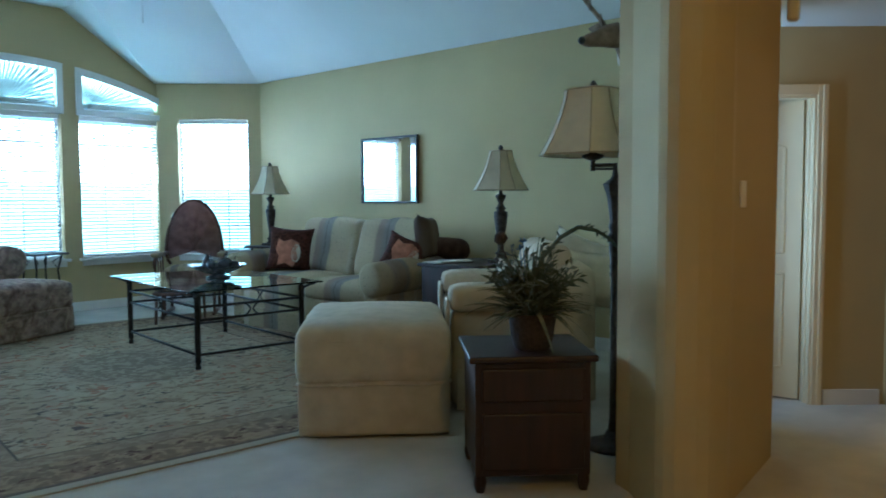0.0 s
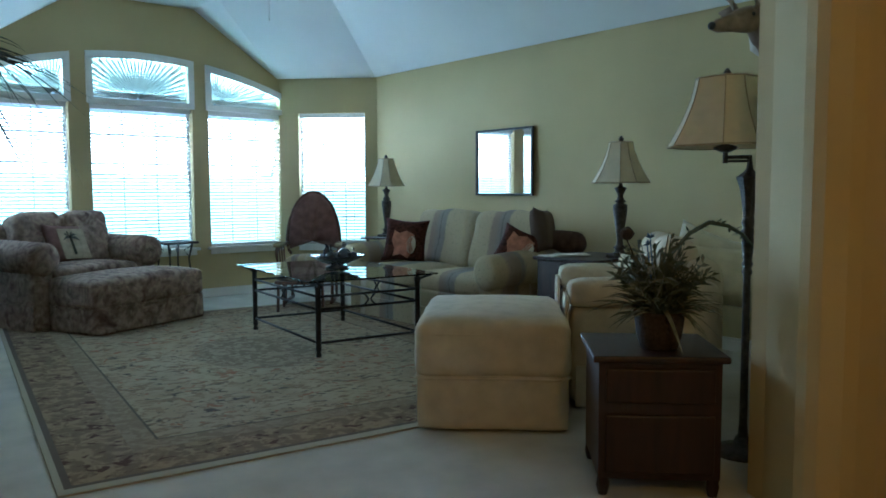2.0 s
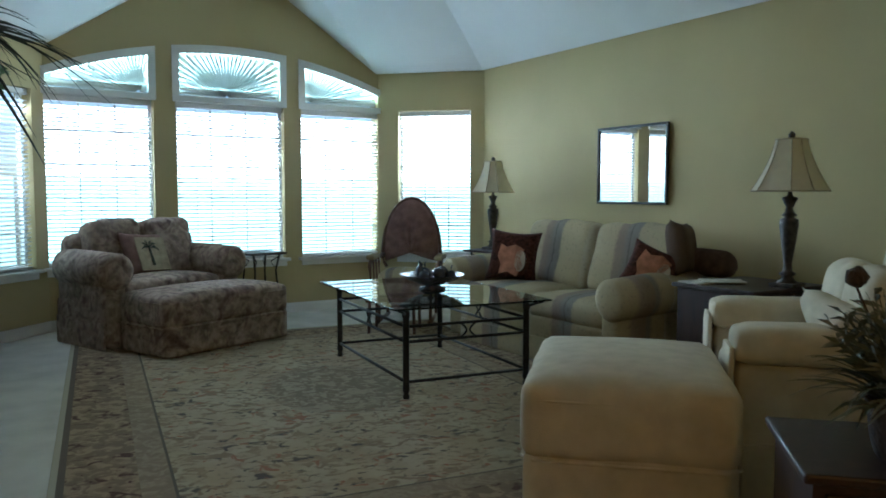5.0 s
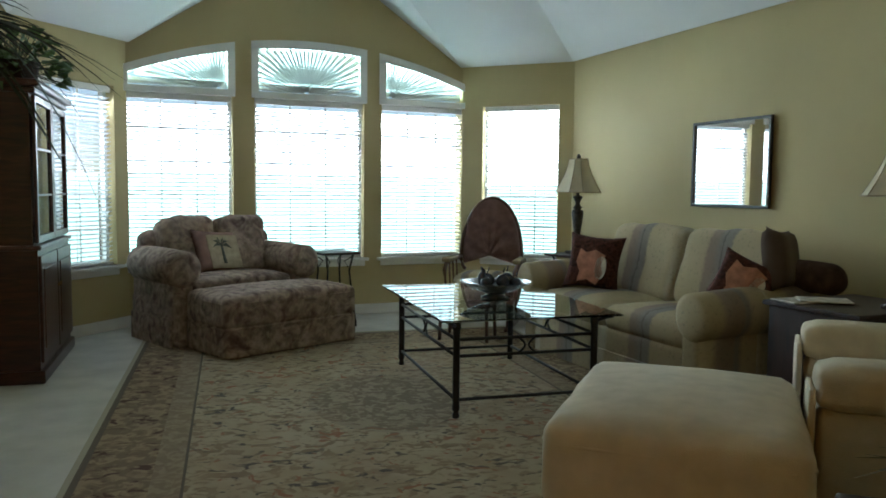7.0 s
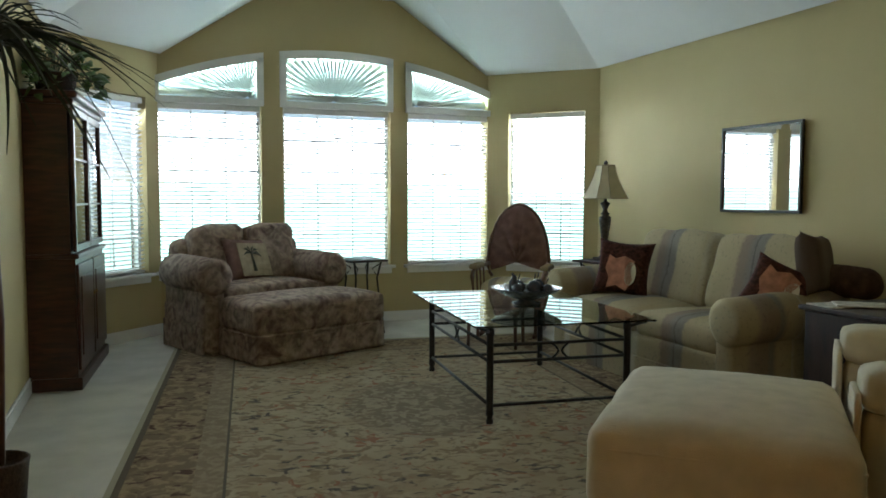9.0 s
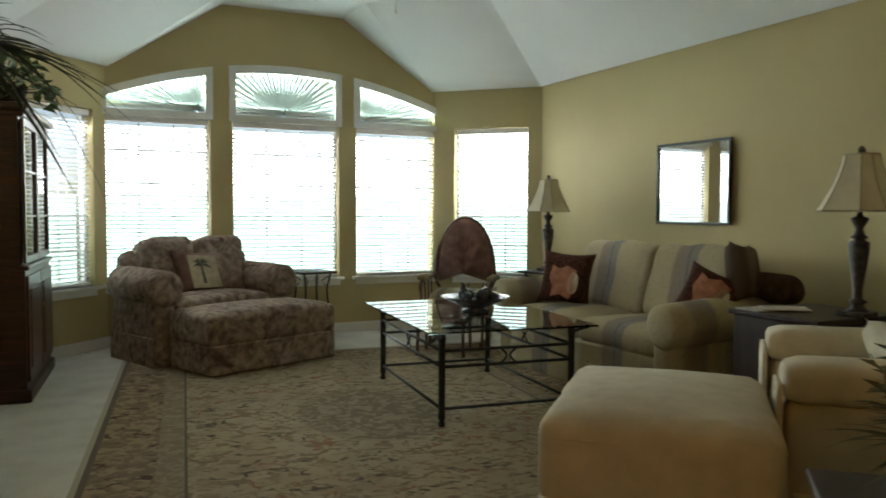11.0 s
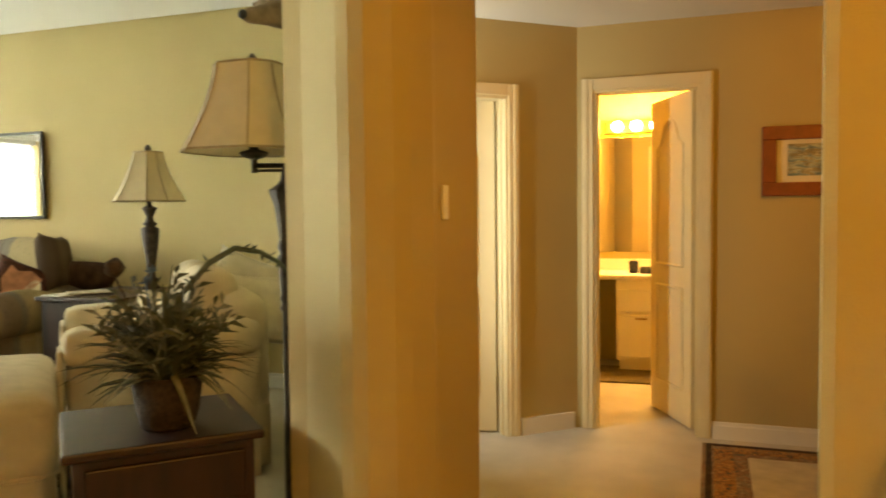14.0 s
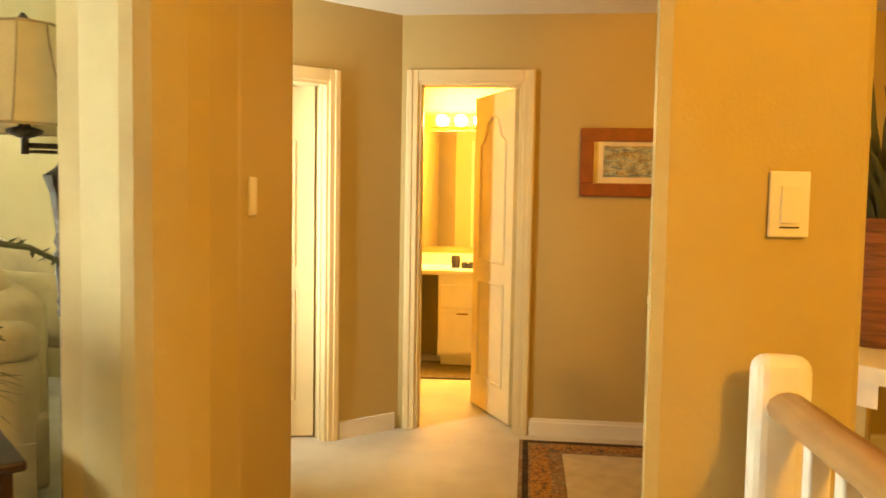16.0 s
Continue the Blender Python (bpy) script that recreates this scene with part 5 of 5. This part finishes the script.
# ---- hall, bathroom, stairs ----
def panel_leaf(parent, W, H, mat, side):
    """Moulded door leaf with a pointed upper panel and a lower panel; hinge at x = 0, leaf along +x."""
    leaf = part("door_leaf", box(W, 0.036, H, W / 2, 0, 0.01, bevel=0.003), mat, parent)
    for s in (-1, 1):
        bm = bmesh.new()
        a, b = 0.11, W - 0.11
        for poly in ([(a, 0.98), (b, 0.98), (b, H - 0.30), (b - 0.06, H - 0.27), ((a + b) / 2 + 0.07, H - 0.16), ((a + b) / 2, H - 0.13), ((a + b) / 2 - 0.07, H - 0.16), (a + 0.06, H - 0.27), (a, H - 0.30)], [(a, 0.22), (b, 0.22), (b, 0.84), (a, 0.84)]):
            n = len(poly)
            for k in range(n):
                p, q = poly[k], poly[(k + 1) % n]
                loft([(p[0], s * 0.02, p[1]), (q[0], s * 0.02, q[1])], 0.011, 6, bm)
        part("panel_moulding", bm, mat, leaf)
    k = part("door_handle", lathe([(0.026, 0), (0.026, 0.006), (0.012, 0.012), (0.012, 0.035), (0.028, 0.045), (0.026, 0.062), (0.01, 0.07)], 14), BRASS, leaf, smooth=True)
    k.matrix_local = pose(W - 0.065, -0.018, 0.95, 90)
    for z in (0.25, 1.05, 1.80):
        part("hinge", box(0.018, 0.012, 0.09, -0.004, -0.018, z), BRASS, leaf)
    return leaf


def casing(name, m, W, H, label):
    """Door trim in the wall's own axes: opening from x = 0 to W, wall face at y = 0."""
    r = new(name)
    r.matrix_world = m
    setting(r, label, "door")
    c = 0.068
    for x in (-c / 2, W + c / 2):
        bm = box(c, 0.016, H + c, x, -0.008, 0, bevel=0.004)
        box(c * 0.45, 0.022, H + c, x + (0.012 if x > 0 else -0.012), -0.011, 0, bevel=0.004, bm=bm)
        part("side_casing", bm, WARM_LIT_TRIM, r)
    part("head_casing", box(W - 0.002, 0.016, c, W / 2, -0.008, H, bevel=0.004), WARM_LIT_TRIM, r)
    for x in (0.008, W - 0.008):
        bm = box(0.016, 0.13, H, x, 0.062, 0)
        box(0.012, 0.035, H, x + (0.012 if x < 0.1 else -0.012), 0.06, 0, bm=bm)
        part("jamb", bm, WARM_LIT_TRIM, r)
    part("head_jamb", box(W - 0.034, 0.13, 0.016, W / 2, 0.062, H - 0.016), WARM_LIT_TRIM, r)
    return r


# bathroom doorway; local x runs towards -y, wall face at the hall
d1 = casing("door_1", pose(HALL_X, DY1, 0, 0, 0, -90), DY1 - DY0, 2.04, "white panelled bathroom door standing open")
leaf = panel_leaf(d1, 0.59, 2.02, WARM_LIT_TRIM, 1)
leaf.matrix_local = pose(DY1 - DY0 - 0.035, 0.13, 0, 0, 0, 117)

# bedroom doorway in the angled wall; the leaf stands ajar inwards
d2 = casing("door_2", ANG @ pose(1.0, 0, 0, 0, 0, 180), 0.53, 1.99, "white panelled bedroom door standing ajar")
leaf = panel_leaf(d2, 0.50, 1.97, WARM_LIT_TRIM, -1)
leaf.matrix_local = pose(0.505, 0.115, 0, 0, 0, 148)
# bedroom beyond
setting(solid(prism([(WALL_E + T, 1.92), (8.2, 1.92), (8.2, 2.04), (WALL_E + T, 2.04)], 0, Z_HALL), "wall_bedroom", WALL), "tan bedroom wall", "wall")
setting(solid(prism([(5.55, 1.05), (8.2, 1.05), (8.2, 1.17), (5.55, 1.17)], 0, Z_HALL), "wall_bath_north", WALL), "tan wall between bathroom and bedroom", "wall")
BATH_X = 7.62
setting(solid(prism([(BATH_X, -1.0), (BATH_X + 0.12, -1.0), (BATH_X + 0.12, 1.9), (BATH_X, 1.9)], 0, Z_HALL), "wall_bath_east", WALL), "tan bathroom wall behind the vanity", "wall")
setting(solid(prism([(5.52, -1.0), (BATH_X, -1.0), (BATH_X, -0.88), (5.52, -0.88)], 0, Z_HALL), "wall_bath_south", WALL), "tan bathroom side wall", "wall")


def vanity():
    v = thing("bathroom_vanity", pose(BATH_X, 0.35, 0), "white bathroom vanity with cream counter and knee space", "vanity")
    D = 0.52
    bm = box(D, 1.16, 0.66, -D / 2, -0.19, 0.10)
    part("body", bm, LAMINATE, v)
    for y in (-0.57, -0.19, 0.19):
        d = part("cabinet_door", box(0.018, 0.36, 0.34, -D - 0.008, y, 0.13, bevel=0.004), LAMINATE, v)
        part("drawer_front", box(0.018, 0.36, 0.18, -D - 0.008, y, 0.50, bevel=0.004), LAMINATE, v)
        part("pull", box(0.012, 0.09, 0.012, -D - 0.024, y, 0.44), BRASS, d)
    part("side_panel", box(D, 0.02, 0.74, -D / 2, 0.66, 0), LAMINATE, v)
    part("toe_kick", box(D - 0.06, 1.12, 0.10, -D / 2 + 0.03, -0.19, 0), LAMINATE, v)
    part("countertop", box(D + 0.03, 1.48, 0.04, -D / 2 - 0.015, -0.04, 0.76, bevel=0.01), LAMINATE, v)
    part("backsplash", box(0.02, 1.48, 0.10, -0.012, -0.04, 0.80, bevel=0.004), LAMINATE, v)
    return v


vanity()
bm_ = thing("bathroom_mirror", pose(BATH_X, 0.35, 0.96), "large frameless bathroom mirror over the vanity", "mirror")
part("mirror_glass", box(0.006, 1.40, 1.0, -0.006, -0.04, 0), MIRROR, bm_)
lb = thing("vanity_light", pose(BATH_X, 0.54, 1.99), "chrome vanity light bar with lit round bulbs", "wall lamp")
part("bar", box(0.05, 0.72, 0.11, -0.026, 0, 0, bevel=0.008), BRASS, lb)
for k in range(4):
    bm = bmesh.new()
    bmesh.ops.create_uvsphere(bm, u_segments=16, v_segments=10, radius=0.046)
    bm.transform(Matrix.Translation((-0.10, -0.24 + 0.16 * k, 0.055)))
    part("bulb", bm, BULB, lb, "lit round bulb", smooth=True).visible_shadow = False
cup = solid(lathe([(0.05, 0), (0.055, 0.01), (0.05, 0.05), (0.045, 0.055), (0.03, 0.03)], 14), "soap_dish", CERAMIC, smooth=True)
cup.matrix_world = pose(7.28, 0.52, 0.80)
tagged(cup, "small dark soap dish on the vanity counter", "soap dish")
tb = solid(lathe([(0.035, 0), (0.04, 0.06), (0.038, 0.10), (0.02, 0.105)], 12), "toothbrush_cup", CERAMIC, smooth=True)
tb.matrix_world = pose(7.30, 0.62, 0.80)
tagged(tb, "small dark cup on the vanity counter", "cup")
mt = solid(box(0.62, 0.85, 0.014, bevel=0.005), "bath_mat", MATRUG)
mt.matrix_world = pose(7.0, 0.45, 0.0, 0, 0, 3)
tagged(mt, "brown bath mat before the vanity", "mat")


def hall_runner():
    r = thing("hall_rug", pose(4.55, -0.95, 0), "hall rug with brown patterned border and cream field", "rug")
    part("border", box(1.42, 2.0, 0.010, 0, 0, 0, bevel=0.003), RUG2, r, "brown and rust patterned border")
    for gx, gy, gw, gl in ((0, 0.965, 1.38, 0.03), (0, -0.965, 1.38, 0.03), (0.675, 0, 0.03, 1.90), (-0.675, 0, 0.03, 1.90)):
        part("guard_stripe", box(gw, gl, 0.004, gx, gy, 0.0085, bevel=0.001), GUARD, r, "dark outer stripe")
    for gx, gy, gw, gl in ((0, 0.89, 1.20, 0.10), (0, -0.89, 1.20, 0.10), (0.60, 0, 0.10, 1.66), (-0.60, 0, 0.10, 1.66)):
        part("border_band", box(gw, gl, 0.004, gx, gy, 0.0085, bevel=0.001), RUSTBAND, r, "rust figured band")
    part("field", box(0.96, 1.54, 0.006, 0, 0, 0.008, bevel=0.002), CREAMRUG, r, "plain cream field")


RUG2 = blotched("rug_border_wool", [(0.32, (0.13, 0.12, 0.09)), (0.45, (0.30, 0.16, 0.09)), (0.55, (0.22, 0.18, 0.12)), (0.66, (0.36, 0.25, 0.15))], 14, 1.0, 80)
GUARD = material("rug_stripe_wool", (0.07, 0.05, 0.035), 1.0, 0, 30, 0.4, 0.5, 200, spec=0.05)
RUSTBAND = blotched("rust_band_wool", [(0.34, (0.10, 0.10, 0.075)), (0.46, (0.34, 0.15, 0.06)), (0.56, (0.42, 0.24, 0.10)), (0.66, (0.16, 0.13, 0.09))], 22, 1.0, 70)
CREAMRUG = material("cream_rug_wool", (0.56, 0.50, 0.38), 1.0, 0, 10, 0.15, 0.6, 220, spec=0.05)
hall_runner()


def hall_picture():
    p = thing("framed_picture", pose(HALL_X, -0.645, 1.395), "seascape print in wide red-brown frame", "picture")
    W, H = 0.78, 0.385
    for z in (0, H - 0.075):
        part("frame_rail", box(0.025, W, 0.075, -0.014, 0, z, bevel=0.005), REDWOOD, p)
    for s in (-1, 1):
        part("frame_stile", box(0.025, 0.075, H - 0.15, -0.014, s * (W / 2 - 0.0375), 0.075, bevel=0.005), REDWOOD, p)
    part("mat_board", box(0.006, W - 0.15, H - 0.15, -0.008, 0, 0.075), MATBOARD, p)
    part("print", box(0.003, W - 0.26, H - 0.21, -0.0125, 0, 0.11), SEASCAPE, p)


hall_picture()


def switch_plate(m, label):
    s = thing("light_switch", m, label, "light switch")
    part("plate", box(0.072, 0.008, 0.117, 0, -0.004, 0, bevel=0.003), PLASTIC, s)
    part("rocker", box(0.034, 0.006, 0.067, 0, -0.010, 0.025, bevel=0.002), PLASTIC, s)
    part("slider_slot", box(0.034, 0.002, 0.003, 0, -0.0085, 0.016), BLACK, s)


switch_plate(pose(2.3735, -0.428, 1.30, 0, 0, -83.6), "white rocker switch plate on the tan wall")
switch_plate(pose(3.21, 0.863, 1.30, 0, 0, 184), "white switch plate on the hall side of the wall end")


def stair_rail():
    r = thing("stair_railing", pose(0, 0, 0), "white balusters with oak handrail and white newel post", "railing")
    nx, ny = 2.285, -0.40
    bm = box(0.06, 0.098, 1.105, nx, ny, 0, rot=-6, bevel=0.028, seg=4)
    part("newel_post", bm, TRIM, r, smooth=False)
    part("handrail", loft([(nx - 0.01, ny - 0.005, 1.02), (1.6, ny - 0.015, 1.02), (0.9, ny - 0.025, 1.02)], [(0.034, 0.028)] * 3, 12), OAK, r, "oak handrail", smooth=True)
    part("bottom_rail", box(1.34, 0.05, 0.04, 1.56, ny - 0.015, 0.06, bevel=0.006), TRIM, r)
    for k in range(11):
        x = 2.13 - k * 0.118
        part("baluster", box(0.032, 0.032, 0.92, x, ny - 0.008 - 0.001 * k, 0.09, bevel=0.004), TRIM, r)
    part("newel_post", box(0.098, 0.098, 1.105, 0.85, ny - 0.03, 0, bevel=0.02, seg=3), TRIM, r)


stair_rail()

# low wall with a moulded ledge beyond the stairs
setting(solid(prism([(2.66, -0.70), (2.78, -0.60), (5.40, -1.66), (5.40, -1.90)], 0, 0.96), "wall_stair_low", WALL), "tan low wall behind the stairs", "wall")
bm = prism([(2.60, -0.72), (2.80, -0.56), (5.42, -1.60), (5.42, -1.96)], 0.985, 1.02)
prism([(2.63, -0.71), (2.79, -0.58), (5.42, -1.63), (5.42, -1.93)], 0.93, 0.985, bm)
setting(solid(bm, "trim_ledge", TRIM), "white moulded ledge on the low wall", "trim")


setting(solid(prism([(2.94, -0.66), (3.80, -0.45), (3.83, -0.57), (2.97, -0.78)], 0, 0.955), "wall_stair_half", WALL), "tan half wall between hall and stairs", "wall")
bm = prism([(2.95, -0.625), (3.82, -0.412), (3.87, -0.60), (3.0, -0.81)], 0.99, 1.02)
prism([(2.95, -0.64), (3.81, -0.428), (3.85, -0.585), (2.99, -0.79)], 0.945, 0.99, bm)
setting(solid(bm, "trim_half_ledge", TRIM), "white moulded ledge on the half wall", "trim")


def urn_plant():
    p = thing("potted_plant", pose(2.94, -0.84, 1.02), "spiky green plant in a brown wicker urn on ledge", "plant")
    part("urn", lathe([(0.09, 0), (0.10, 0.02), (0.125, 0.10), (0.13, 0.18), (0.11, 0.26), (0.085, 0.29), (0.10, 0.31), (0.08, 0.31), (0.06, 0.27)], 24), WICKER, p, smooth=True)
    leafy(p, 120, 0.55, 0.20, LEAF, 21, width=0.008, base=0.28, droop=0.5)


urn_plant()

sensor = solid(soft_box(0.07, 0.06, 0.11, 0, 0, 0, 0.02), "wall_sensor", PLASTIC, smooth=True)
sensor.matrix_world = pose(3.90, 0.90, 2.22, 0, 0, 20)
tagged(sensor, "small white alarm sensor high on the wall end", "sensor")
smoke = solid(lathe([(0.07, 0), (0.07, -0.02), (0.05, -0.035), (0.02, -0.038)], 20), "smoke_detector", PLASTIC, smooth=True)
smoke.matrix_world = pose(4.75, 0.35, Z_HALL)
tagged(smoke, "round white smoke detector on the hall ceiling", "smoke detector")


# Unseen fixture added above the hall's fill lamp; only its mount is modelled.
def hall_lamp_mount(x, y, z):
    l = thing("hall_lamp_mount", pose(x, y, z), "unseen round brass ceiling mount added over the hall fill lamp", "ceiling lamp")
    part("mount", lathe([(0.14, 0), (0.14, -0.02), (0.12, -0.03)], 24), BRASS, l, smooth=True)


hall_lamp_mount(3.9, -0.9, Z_HALL)
